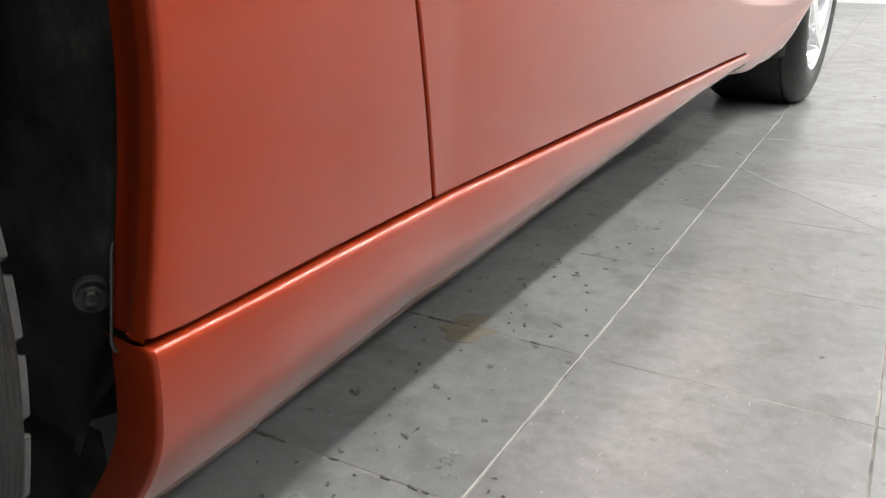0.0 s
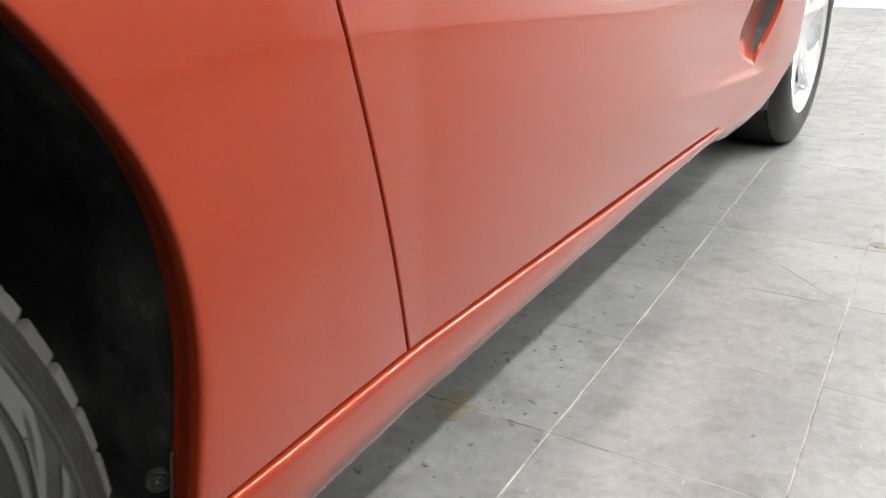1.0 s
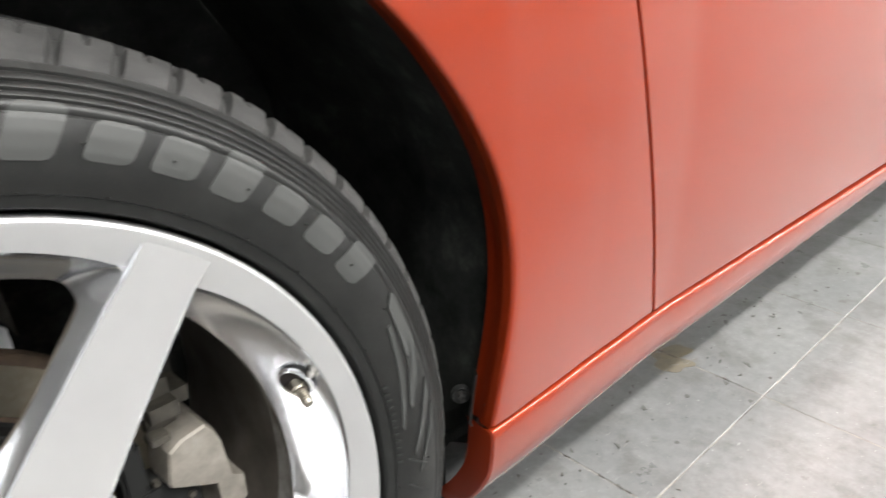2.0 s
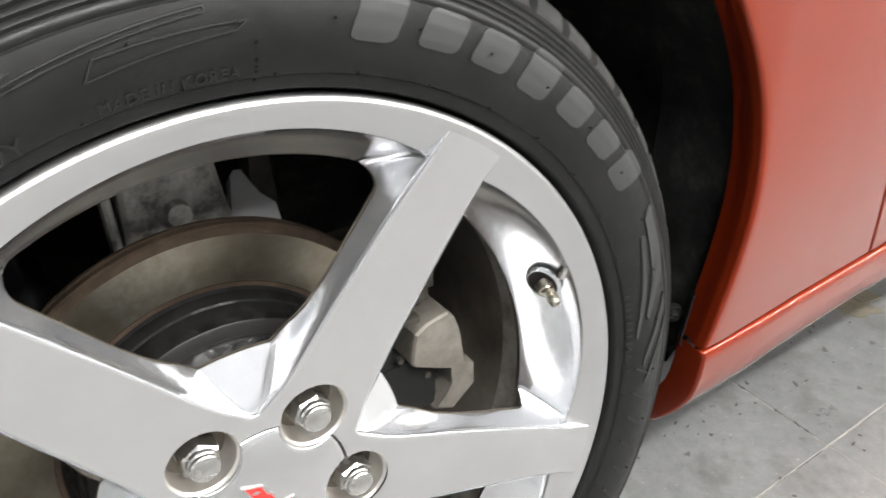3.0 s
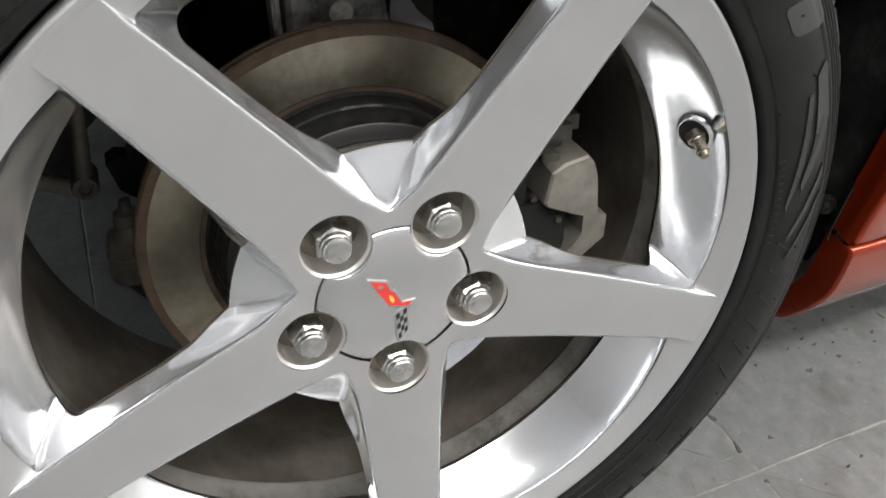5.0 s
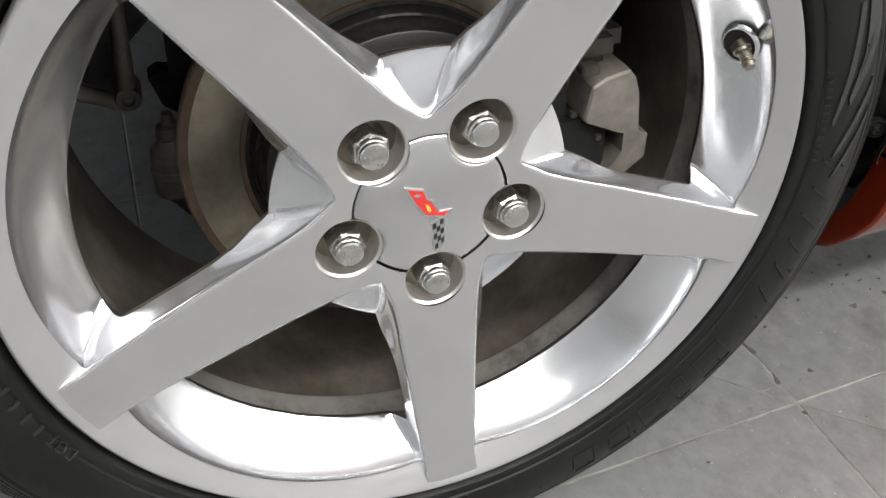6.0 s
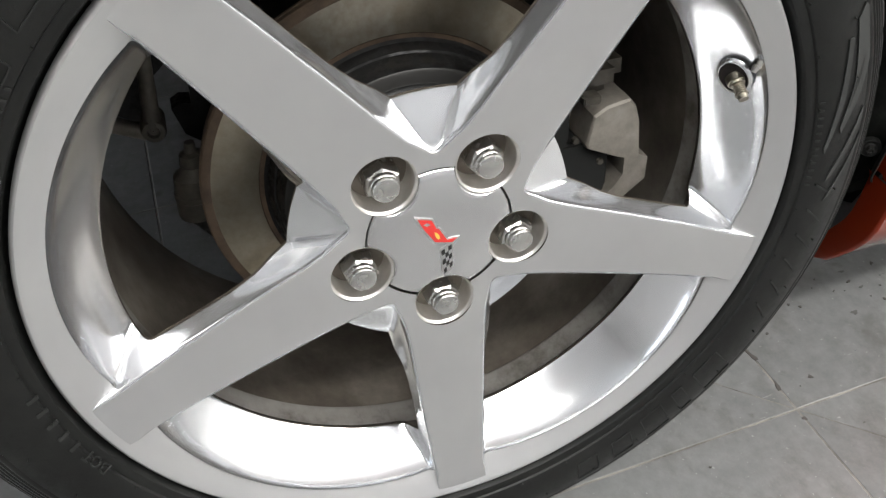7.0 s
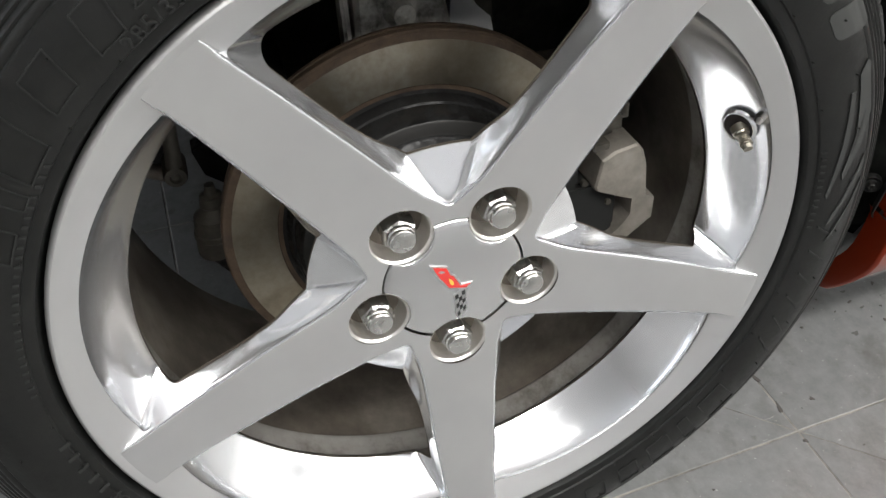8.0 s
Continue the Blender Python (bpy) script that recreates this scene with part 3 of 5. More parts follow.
def emblem(wheel):
    """Two flags as plain enamel shapes."""
    base = FACE_X + 0.0043
    flat_poly("emblem_plate", [(-0.0225, 0.0327), (-0.0101, 0.0288), (-0.0071, 0.0211), (-0.0052, 0.0201), (-0.0006, 0.0104), (0.0078, 0.0103), (0.0028, 0.0051), (-0.0105, 0.0090), (-0.0179, 0.0214)], base, 0.0009, SILVER, wheel, "silver-edged emblem plate")
    flat_poly("emblem_flag", [(-0.0206, 0.0310), (-0.0110, 0.0279), (-0.0082, 0.0206), (-0.0063, 0.0196), (-0.0013, 0.0096), (0.0057, 0.0096), (0.0021, 0.0067), (-0.0098, 0.0101), (-0.0165, 0.0216)], base, 0.0013, RED, wheel, "red enamel flag")
    flat_poly("emblem_mark", [(-0.0099, 0.0185), (-0.0080, 0.0172), (-0.0066, 0.0150), (-0.0062, 0.0124), (-0.0076, 0.0118), (-0.0092, 0.0140)], base, 0.0016, GOLD, wheel, "yellow enamel mark")
    flat_poly("emblem_mark", [(-0.0172, 0.0262), (-0.0145, 0.0270), (-0.0123, 0.0251), (-0.0147, 0.0243)], base, 0.0016, SILVER, wheel, "pale enamel mark")
    flat_poly("emblem_plate", [(-0.0069, 0.0017), (0.0013, 0.0065), (0.0032, 0.0059), (0.0022, -0.0010), (0.0024, -0.0139), (-0.0045, -0.0218), (-0.0060, -0.0173), (-0.0052, -0.0101)], base, 0.0010, SILVER, wheel, "silver chequered flag")
    corner = [Vector((-0.0060, 0.0012)), Vector((0.0016, 0.0050)), Vector((0.0016, -0.0128)), Vector((-0.0046, -0.0192))]

    def on(a, b):
        p = corner[0].lerp(corner[1], b).lerp(corner[3].lerp(corner[2], b), a)
        return (p.x, p.y)

    for i in range(5):
        for j in range(3):
            if (i + j) % 2 == 0:
                q = [on(i / 5, j / 3), on((i + 1) / 5, j / 3), on((i + 1) / 5, (j + 1) / 3), on(i / 5, (j + 1) / 3)]
                flat_poly("emblem_check", q, base, 0.0013, BLACK_ENAMEL, wheel, "black enamel check")


def valve(wheel):
    vy, vz = polar(0.2302, 18.45)
    out = Vector((math.cos(radians(18.45)), math.sin(radians(18.45))))
    n = Vector((0.56, -0.83 * out.x, -0.83 * out.y))
    side = Vector((0, -out.y, out.x))
    along = n.cross(side)
    p = Vector((-0.0062, vy, vz))

    def oval(d, k):
        return [p + n * d + side * (0.0125 * k * math.cos(t)) + along * (0.0105 * k * math.sin(t)) for t in (2 * math.pi * i / 28 for i in range(28))]

    bm = bmesh.new()
    strip(bm, [oval(-0.0010, 1.24), oval(0.0006, 1.14), oval(0.0013, 1.07), oval(0.0013, 1.02), oval(0.0004, 0.98)], True)
    part("valve_collar", bm, POLISH, wheel, "polished lip round the valve hole", 60)
    # no hole is cut; a flat dark disc paints its shade
    bm = bmesh.new()
    bm.faces.new([bm.verts.new(q) for q in oval(0.0005, 0.99)])
    part("valve_hole_shade", bm, GAP, wheel, "flat dark disc painting the shade of the valve hole")
    bm = bmesh.new()
    a = p - n * 0.001
    d = Vector((0.88, -0.11, -0.46)).normalized()
    e1 = d.orthogonal().normalized()
    e2 = d.cross(e1)
    rings = [(0.0, 0.0066), (0.0055, 0.0066), (0.0057, 0.0056), (0.0075, 0.0052)]
    for i in range(4):
        rings += [(0.0078 + 0.0017 * i, 0.0036), (0.0084 + 0.0017 * i, 0.0043), (0.0090 + 0.0017 * i, 0.0036)]
    rings += [(0.0146, 0.0046), (0.0160, 0.0046), (0.0162, 0.0037), (0.0195, 0.0033)]
    strip(bm, [[a + h * d + r * (math.cos(t) * e1 + math.sin(t) * e2) for t in (2 * math.pi * i / 18 for i in range(18))] for h, r in rings], True, True)
    part("valve_stem", bm, BRASS, wheel, "nickel tyre valve stem")
    bm = bmesh.new()
    wy, wz = polar(0.2394, 21.4)
    box(bm, -0.003, 0.003, -0.0045, 0.0045, -0.0028, 0.0028, 0.001, Matrix.Translation((0.0085, wy, wz)) @ Euler((radians(60), 0, 0)).to_matrix().to_4x4())
    part("balance_weight", bm, CHROME, wheel, "small silver balance weight")


TYRE_PROFILE = [(-0.004, 0.2560), (0.0060, 0.2615), (0.0120, 0.2640), (0.0185, 0.2650), (0.0216, 0.2664), (0.0228, 0.2690), (0.0230, 0.2728), (0.0248, 0.2736), (0.0272, 0.2790), (0.0288, 0.2880), (0.0290, 0.2960), (0.0281, 0.3040), (0.0260, 0.3112), (0.0245, 0.3122), (0.0250, 0.3142), (0.0240, 0.3165), (0.0224, 0.3174), (0.0228, 0.3190), (0.0218, 0.3203), (0.0202, 0.3210), (0.0206, 0.3226), (0.0193, 0.3242), (0.0176, 0.3248), (0.0180, 0.3264), (0.0162, 0.3284), (0.0143, 0.3292), (0.0146, 0.3308), (0.0115, 0.3336)]
TREAD_PROFILE = [(0.0115, 0.3336), (0.0092, 0.3342), (0.0070, 0.3382), (0.0005, 0.3432), (-0.0040, 0.3456), (-0.009, 0.3478), (-0.017, 0.3500), (-0.025, 0.3505), (-0.030, 0.3508), (-0.0302, 0.343), (-0.038, 0.343), (-0.0382, 0.3512), (-0.085, 0.3515), (-0.0852, 0.344), (-0.096, 0.344), (-0.0962, 0.353), (-0.145, 0.353), (-0.1452, 0.344), (-0.156, 0.344), (-0.1562, 0.353), (-0.205, 0.352), (-0.2052, 0.343), (-0.213, 0.343), (-0.2132, 0.346), (-0.235, 0.341), (-0.25, 0.333), (-0.268, 0.30), (-0.262, 0.272), (-0.243, 0.258)]


def flatten(bm):
    """The tyre's contact patch, on the floor under a leaning wheel."""
    for v in bm.verts:
        p = WHEEL @ v.co
        if p.z < 0.0015:
            v.co = WHEEL.inverted() @ Vector((p.x, p.y, 0.0015))


def tyre(wheel):
    bm = bmesh.new()
    lathe(bm, TYRE_PROFILE, 240)
    flatten(bm)
    part("sidewall", bm, RUBBER, wheel, "matt black tyre sidewall with raised ribs", 40)
    bm = bmesh.new()
    pitch, sub = 66, 12
    n = pitch * sub
    loops = []
    for x, r in TREAD_PROFILE:
        loop = []
        for k in range(n):
            step = 360 / n
            a = 69.7 + step * k + 60.0 * min(max(x, -0.03), 0.02)
            cut = 0.0
            # a slanting groove across the shoulder, and a short sipe between two of them
            if -0.031 < x < 0.001 and k % sub in (0, 1):
                cut = 0.0060
            elif -0.031 < x < -0.006 and k % sub == 7:
                cut = 0.0025
            elif 0.001 <= x < 0.0095 and k % sub in (0, 1):
                cut = 0.0050
            rr = r - cut
            loop.append((x, rr * math.cos(radians(a)), rr * math.sin(radians(a))))
        loops.append(loop)
    strip(bm, loops)
    flatten(bm)
    part("tread", bm, TREAD, wheel, "worn tread with shoulder grooves", 25)
    marks(wheel)


def side_x(r):
    return interp(r, [(b, a) for a, b in TYRE_PROFILE[5:]])


def bent_plate(name, outline, r_mid, deg, wheel, mat=None, lift=0.0011, label="", flip=False):
    """A raised rubber mark: outline of (along, up) in metres, bent round the sidewall at r_mid, centred at deg."""
    bm = bmesh.new()
    lo, hi = [], []
    for a, h in outline:
        if flip:
            a, h = -a, -h
        r = r_mid + h
        t = radians(deg) - a / r_mid
        for out, up in ((lo, -0.001), (hi, lift)):
            out.append((side_x(r) + up, r * math.cos(t), r * math.sin(t)))
    strip(bm, [lo, hi], True, True)
    return part(name, bm, mat or LETTER, wheel, label)


def dense(poly, step=0.004):
    out = []
    for i, p in enumerate(poly):
        q = poly[(i + 1) % len(poly)]
        n = max(1, int(math.hypot(q[0] - p[0], q[1] - p[1]) / step))
        out += [(p[0] + (q[0] - p[0]) * k / n, p[1] + (q[1] - p[1]) * k / n) for k in range(n)]
    return out


def words(text, size, r_mid, deg, wheel, flip=False, lift=0.0010, bold=0.0):
    """Raised lettering that can be read, bent round the sidewall."""
    cu = bpy.data.curves.new("lettering", "FONT")
    cu.body, cu.size, cu.align_x, cu.align_y, cu.resolution_u = text, size, "CENTER", "CENTER", 3
    cu.extrude, cu.offset, cu.space_character = 0.0007, bold, 1.12
    tmp = bpy.data.objects.new("lettering", cu)
    scene.collection.objects.link(tmp)
    bpy.context.view_layer.update()
    me = bpy.data.meshes.new_from_object(tmp.evaluated_get(bpy.context.evaluated_depsgraph_get()))
    bpy.data.objects.remove(tmp)
    for v in me.vertices:
        a, h, e = v.co
        if flip:
            a, h = -a, -h
        r = r_mid + h
        t = radians(deg) - a / r_mid
        v.co = (side_x(r) + e + lift - 0.0006, r * math.cos(t), r * math.sin(t))
    me.materials.clear()
    me.materials.append(MARK)
    ob = new("lettering", me)
    ob.parent = wheel
    tagged(ob, "small raised black lettering")


def letter_block(w, h, r_mid, deg, wheel):
    """A slanted, raised block with rounded corners that follows the sidewall."""
    bm = bmesh.new()
    c = 0.0045
    loops = []
    for i in range(-1, 18):
        q = min(max(i / 16, 0.0), 1.0)
        v = (q - 0.5) * h
        d = min(q, 1 - q) * h
        inset = c - math.sqrt(max(c * c - (c - d) ** 2, 0.0)) if d < c else 0.0
        row = []
        for j in range(-1, 10):
            p = min(max(j / 8, 0.0), 1.0)
            a = (p - 0.5) * (w - 2 * inset) + 0.30 * v
            r = r_mid + v
            t = radians(deg) - a / r_mid
            low = i < 0 or i > 16 or j < 0 or j > 8
            row.append((side_x(r) + (-0.0006 if low else 0.0006), r * math.cos(t), r * math.sin(t)))
        loops.append(row)
    strip(bm, loops, False)
    return part("letter_block", bm, LETTER, wheel, "grey raised block of the maker's mark")


def box_rib(poly, r, deg, wheel):
    """The outline of a shape, as fine raised ribs on the sidewall."""
    for (a, b), (c, d) in zip(poly, poly[1:] + poly[:1]):
        q = math.hypot(c - a, d - b)
        na, nb = -(d - b) / q * 0.00042, (c - a) / q * 0.00042
        bent_plate("rib", dense([(a + na, b + nb), (c + na, d + nb), (c - na, d - nb), (a - na, b - nb)]), r, deg, wheel, MARK, 0.0011)


def marks(wheel):
    # maker's name, as plain raised blocks of its letters' sizes
    for deg, w, h in ((72.8, 0.026, 0.027), (65.6, 0.026, 0.0205), (58.8, 0.027, 0.0205), (51.9, 0.025, 0.027), (45.0, 0.026, 0.0205), (38.2, 0.026, 0.0205), (31.8, 0.024, 0.026)):
        letter_block(w, h, 0.3025 + (h - 0.0215) * 0.25, deg, wheel)
    # slanting flash after the name
    for deg, poly in ((18.0, [(-0.033, 0.012), (-0.029, 0.0145), (0.010, 0.0125), (0.034, 0.005), (0.062, -0.007), (0.056, -0.0085), (0.022, 0.000), (-0.026, 0.004)]), (17.0, [(-0.020, -0.0005), (0.030, -0.0075), (0.072, -0.0165), (0.068, -0.0180), (0.025, -0.0110), (-0.020, -0.0040)]), (8.0, [(-0.006, 0.0105), (0.004, 0.0115), (0.046, -0.006), (0.052, -0.0105), (0.046, -0.0095), (0.010, 0.004)]), (3.0, [(-0.010, 0.0125), (-0.004, 0.0135), (0.040, -0.003), (0.044, -0.006), (0.036, -0.004)])):
        bent_plate("flash", dense(poly), 0.2985, deg, wheel, label="grey raised flash")
    # model name, small bars
    for k in range(6):
        bent_plate("letter_bar", dense([(-0.0070, -0.009), (-0.0054, -0.009), (0.0070, 0.009), (0.0052, 0.009)]), 0.291, -3.5 - 4.6 * k, wheel, MARK, 0.0012)
    for d, w, h in ((141.5, 0.026, 0.030), (133.5, 0.020, 0.022), (126.0, 0.018, 0.022), (146.5, 0.010, 0.032), (152.5, 0.022, 0.030), (-40.0, 0.03, 0.026), (-47.0, 0.012, 0.026), (-53.0, 0.024, 0.026), (-60.0, 0.02, 0.02), (-67.0, 0.02, 0.02)):
        box_rib([(-w / 2 - 0.003, -h / 2), (w / 2 - 0.003, -h / 2), (w / 2 + 0.003, h / 2), (-w / 2 + 0.003, h / 2)], 0.2935, d, wheel)
    # long wedges, outlined by fine ribs
    for deg, r, poly in ((92.5, 0.2945, [(-0.036, -0.004), (0.030, 0.002), (0.036, 0.006), (-0.030, 0.004)]), (97.5, 0.3020, [(-0.045, -0.003), (0.045, 0.004), (0.045, 0.0065), (-0.045, -0.0005)]), (110.5, 0.2965, [(-0.020, -0.010), (0.034, 0.009), (0.022, 0.009), (-0.026, -0.004)]), (120.0, 0.2965, [(-0.004, -0.010), (0.016, 0.009), (0.006, 0.009), (-0.014, -0.010)])):
        box_rib(poly, r, deg, wheel)
    words("MADE IN KOREA", 0.0076, 0.2775, 93.0, wheel)
    words("99Y", 0.0125, 0.2770, 108.0, wheel)
    words("285/35ZR19", 0.0125, 0.2770, 119.2, wheel)
    words("DOT", 0.0100, 0.2735, -159.0, wheel)
    for k in range(5):
        bent_plate("letter_bar", dense([(-0.0014, -0.0032), (0.0014, -0.0032), (0.0014, 0.0032), (-0.0014, 0.0032)]), 0.2745, -163.5 - 2.6 * k, wheel, MARK, 0.0011)
    for k in range(26):
        bent_plate("letter_bar", dense([(-0.0008, -0.0016), (0.0008, -0.0016), (0.0008, 0.0016), (-0.0008, 0.0016)]), 0.2755, 142 + 1.35 * k, wheel, MARK, 0.0011)
    for k in range(12):
        bent_plate("letter_bar", dense([(-0.0008, -0.0016), (0.0008, -0.0016), (0.0008, 0.0016), (-0.0008, 0.0016)]), 0.2760, 12 - 1.3 * k, wheel, MARK, 0.0011)
    # moulding pips
    bm = bmesh.new()
    for k in range(40):
        a = radians(9 * k + 2.0)
        for r in (0.2742, 0.3000):
            aa = a + (0.06 if r > 0.29 else 0)
            p = Vector((side_x(r), r * math.cos(aa), r * math.sin(aa)))
            tube(bm, p, p + Vector((0.0022, 0, 0)), 0.0007, 0.0005, 6)
    for r in (0.2901, 0.2821, 0.2785, 0.2763, 0.2717):
        p = Vector((side_x(r), *polar(r, 84.9)))
        tube(bm, p, p + Vector((0.0012, 0, 0)), 0.0008, 0.0006, 6)
    tagged(part("moulding_pips", bm, RUBBER, wheel), "tiny rubber moulding pips", kind="stuff")


rear_wheel(car)

# ---------- brake and hub behind the wheel ----------
def brakes(parent):
    hub = new("rear_brake")
    hub.parent = parent
    hub.matrix_basis = WHEEL
    tagged(hub, "worn disc brake with cast caliper")
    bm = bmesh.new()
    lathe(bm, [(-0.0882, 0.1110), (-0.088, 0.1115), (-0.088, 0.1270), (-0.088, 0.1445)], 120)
    part("disc", bm, DISC, hub, "scored grey brake disc with pad print and painted glints")
    bm = bmesh.new()
    lathe(bm, [(-0.088, 0.1445), (-0.0884, 0.1452), (-0.0884, 0.1503), (-0.090, 0.1518), (-0.0950, 0.1518), (-0.0955, 0.148), (-0.0990, 0.148), (-0.0995, 0.1510), (-0.1035, 0.1505), (-0.1045, 0.10)], 120)
    part("disc_edge", bm, RUST, hub, "rust-brown disc edge")
    bm = bmesh.new()
    lathe(bm, [(-0.0882, 0.1110), (-0.0890, 0.1100), (-0.0890, 0.1070)], 96)
    part("disc_hat_edge", bm, RUST, hub, "rusty ring of the disc hat")
    bm = bmesh.new()
    lathe(bm, [(-0.0890, 0.1070), (-0.0880, 0.1045), (-0.080, 0.1015), (-0.0790, 0.1000), (-0.064, 0.0985), (-0.0605, 0.0968)], 96)
    lathe(bm, [(-0.0585, 0.0868), (-0.0560, 0.0855), (-0.052, 0.078), (-0.048, 0.073), (-0.046, 0.066), (-0.045, 0.03)], 96)
    part("disc_hat", bm, BLACK, hub, "greasy black disc hat")
    bm = bmesh.new()
    lathe(bm, [(-0.0605, 0.0968), (-0.0596, 0.0955), (-0.0590, 0.0880), (-0.0585, 0.0868)], 96)
    part("disc_hat_band", bm, HAT, hub, "bare grey ring of the disc hat")
    # caliper: cast bridge with two legs round a window, facing the front of the car
    bm = bmesh.new()
    outer = [(0.1395, 0.034), (0.1500, 0.040), (0.1690, 0.043), (0.1750, 0.036), (0.1790, 0.023), (0.1820, -0.0095), (0.1910, -0.0145), (0.1905, -0.035), (0.1690, -0.051), (0.1530, -0.044), (0.1630, -0.035), (0.1690, -0.026), (0.1690, -0.0100), (0.1610, -0.0066), (0.1360, 0.0060), (0.1345, 0.010)]
    strip(bm, [[(x, cy + (y - cy) * k, cz + (z - cz) * k) for y, z in outer] for cy, cz in ((0.170, 0.000),) for x, k in ((-0.135, 1.0), (-0.060, 1.0), (-0.057, 0.985), (-0.0555, 0.94))], True, True)
    part("caliper", bm, CAST, hub, "dusty beige cast brake caliper", 30)
    bm = bmesh.new()
    box(bm, -0.105, -0.064, 0.112, 0.160, -0.046, 0.008, 0.003)
    box(bm, -0.100, -0.066, 0.108, 0.126, -0.03, 0.045, 0.003)
    part("brake_pad", bm, PAD, hub, "dark brake pad and backing plate")
    bm = bmesh.new()
    tube(bm, (-0.064, 0.1515, -0.0125), (-0.0615, 0.1515, -0.0125), 0.0028, 0.0026, 12)
    part("pad_pin", bm, LINK, hub)
    bm = bmesh.new()
    tube(bm, (-0.064, 0.1285, 0.012), (-0.060, 0.1285, 0.012), 0.003, 0.0026, 12)
    part("pad_pin", bm, LINK, hub)
    bm = bmesh.new()
    box(bm, -0.120, -0.066, 0.124, 0.172, 0.040, 0.078, 0.013)
    box(bm, -0.066, -0.054, 0.130, 0.144, 0.044, 0.051, 0.001)
    box(bm, -0.150, -0.115, 0.10, 0.18, -0.06, 0.09, 0.008)
    part("caliper_bracket", bm, LINK, hub, "dark grey caliper bracket")
    # knuckle above the disc
    bm = bmesh.new()
    strip(bm, [[(x, y, z) for y, z in ((-0.027, 0.10), (0.052, 0.10), (0.044, 0.150), (0.037, 0.205), (-0.017, 0.215), (-0.023, 0.175))] for x in (-0.150, -0.134)] + [[(-0.129, y, z) for y, z in ((-0.023, 0.10), (0.046, 0.10), (0.040, 0.150), (0.033, 0.200), (-0.014, 0.208), (-0.020, 0.172))]], True, True)
    box(bm, -0.150, -0.128, -0.034, -0.0285, 0.08, 0.21, 0.002)
    part("knuckle", bm, KNUCKLE, hub, "grimy cast suspension knuckle", 30)
    bm = bmesh.new()
    lathe(bm, [(-0.130, 0.0145), (-0.127, 0.0105), (-0.1250, 0.0085), (-0.116, 0.0080), (-0.1150, 0.0062), (-0.1148, 0.001)], 28, centre=(0.0085, 0.1505))
    part("knuckle_bolt", bm, KNUCKLE, hub, "round bolt boss", 30)
    # toe link, ball joint, arms and bracket at the rear
    bm = bmesh.new()
    tube(bm, (-0.163, -0.164, 0.125), (-0.146, -0.1735, 0.046), 0.0052, 0.0062)
    lathe(bm, [(-0.168, 0.0092), (-0.144, 0.0092), (-0.1415, 0.0080), (-0.141, 0.0048), (-0.144, 0.0036), (-0.144, 0.0005)], 28, centre=(-0.1735, 0.0450))
    part("toe_link", bm, LINK, hub, "dusty toe link with round joint", 30)
    bm = bmesh.new()
    tube(bm, (-0.195, -0.300, 0.078), (-0.185, -0.178, 0.022), 0.0075, 0.0065)
    part("lower_arm", bm, CAST, hub, "dusty beige lower arm", 30)
    bm = bmesh.new()
    loops = []
    for z, r in ((-0.044, 0.0100), (-0.043, 0.0155), (-0.040, 0.0165), (-0.026, 0.0165), (-0.025, 0.0175), (-0.021, 0.0175), (-0.020, 0.0165), (-0.006, 0.0160), (-0.002, 0.0115), (0.002, 0.0085), (0.004, 0.0098), (0.012, 0.0092), (0.014, 0.005), (0.022, 0.004)):
        loops.append([(-0.16 + r * math.cos(t), -0.1545 + 0.1 * z + r * math.sin(t), z) for t in (2 * math.pi * k / 20 for k in range(20))])
    strip(bm, loops, True, True)
    part("ball_joint", bm, LINK, hub, "dusty ball joint", 30)
    bm = bmesh.new()
    strip(bm, [[(-0.16 + r * math.cos(t), -0.158 + 0.012 * k + r * math.sin(t), z) for t in (2 * math.pi * i / 16 for i in range(16))] for k, (z, r) in enumerate(((-0.043, 0.013), (-0.060, 0.013), (-0.085, 0.009), (-0.100, 0.006)))], True, True)
    part("joint_boot", bm, BLACK, hub, "black rubber boot under the joint", 30)
    bm = bmesh.new()
    for outline in (((-0.205, 0.045), (-0.186, 0.072), (-0.172, 0.098), (-0.140, 0.100), (-0.150, 0.082), (-0.1655, 0.069), (-0.168, 0.047), (-0.1760, 0.030), (-0.190, 0.036)), ((-0.1596, 0.039), (-0.152, 0.043), (-0.144, 0.041), (-0.1417, 0.067), (-0.140, 0.100), (-0.112, 0.090), (-0.112, 0.010), (-0.140, 0.004), (-0.154, 0.016))):
        strip(bm, [[(x, y, z) for y, z in outline] for x in (-0.205, -0.185)], True, True)
    part("carrier_bracket", bm, BLACK, hub, "black bracket of the hub carrier", 30)
    bm = bmesh.new()
    face = []
    for y, z in ((0.0640, 0.1405), (0.0665, 0.1440), (0.0725, 0.1430), (0.0776, 0.1324), (0.0840, 0.1215), (0.0950, 0.1105), (0.0985, 0.085), (0.0570, 0.085), (0.0606, 0.1098)):
        d = 0.7 * (0.144 - z)
        face.append((-0.18 + d, y - 0.33 * d, z + 0.41 * d))
    strip(bm, [[(x - 0.012, y, z - 0.010) for x, y, z in face], face], True, True)
    part("control_arm", bm, ARM, hub, "pale aluminium control arm", 30)
    bm = bmesh.new()
    strip(bm, [[(x, y, z) for y, z in ((0.0776, 0.1324), (0.0800, 0.155), (0.0945, 0.155), (0.0975, 0.100), (0.0925, 0.1130), (0.0840, 0.1215))] for x in (-0.20, -0.178)], True, True)
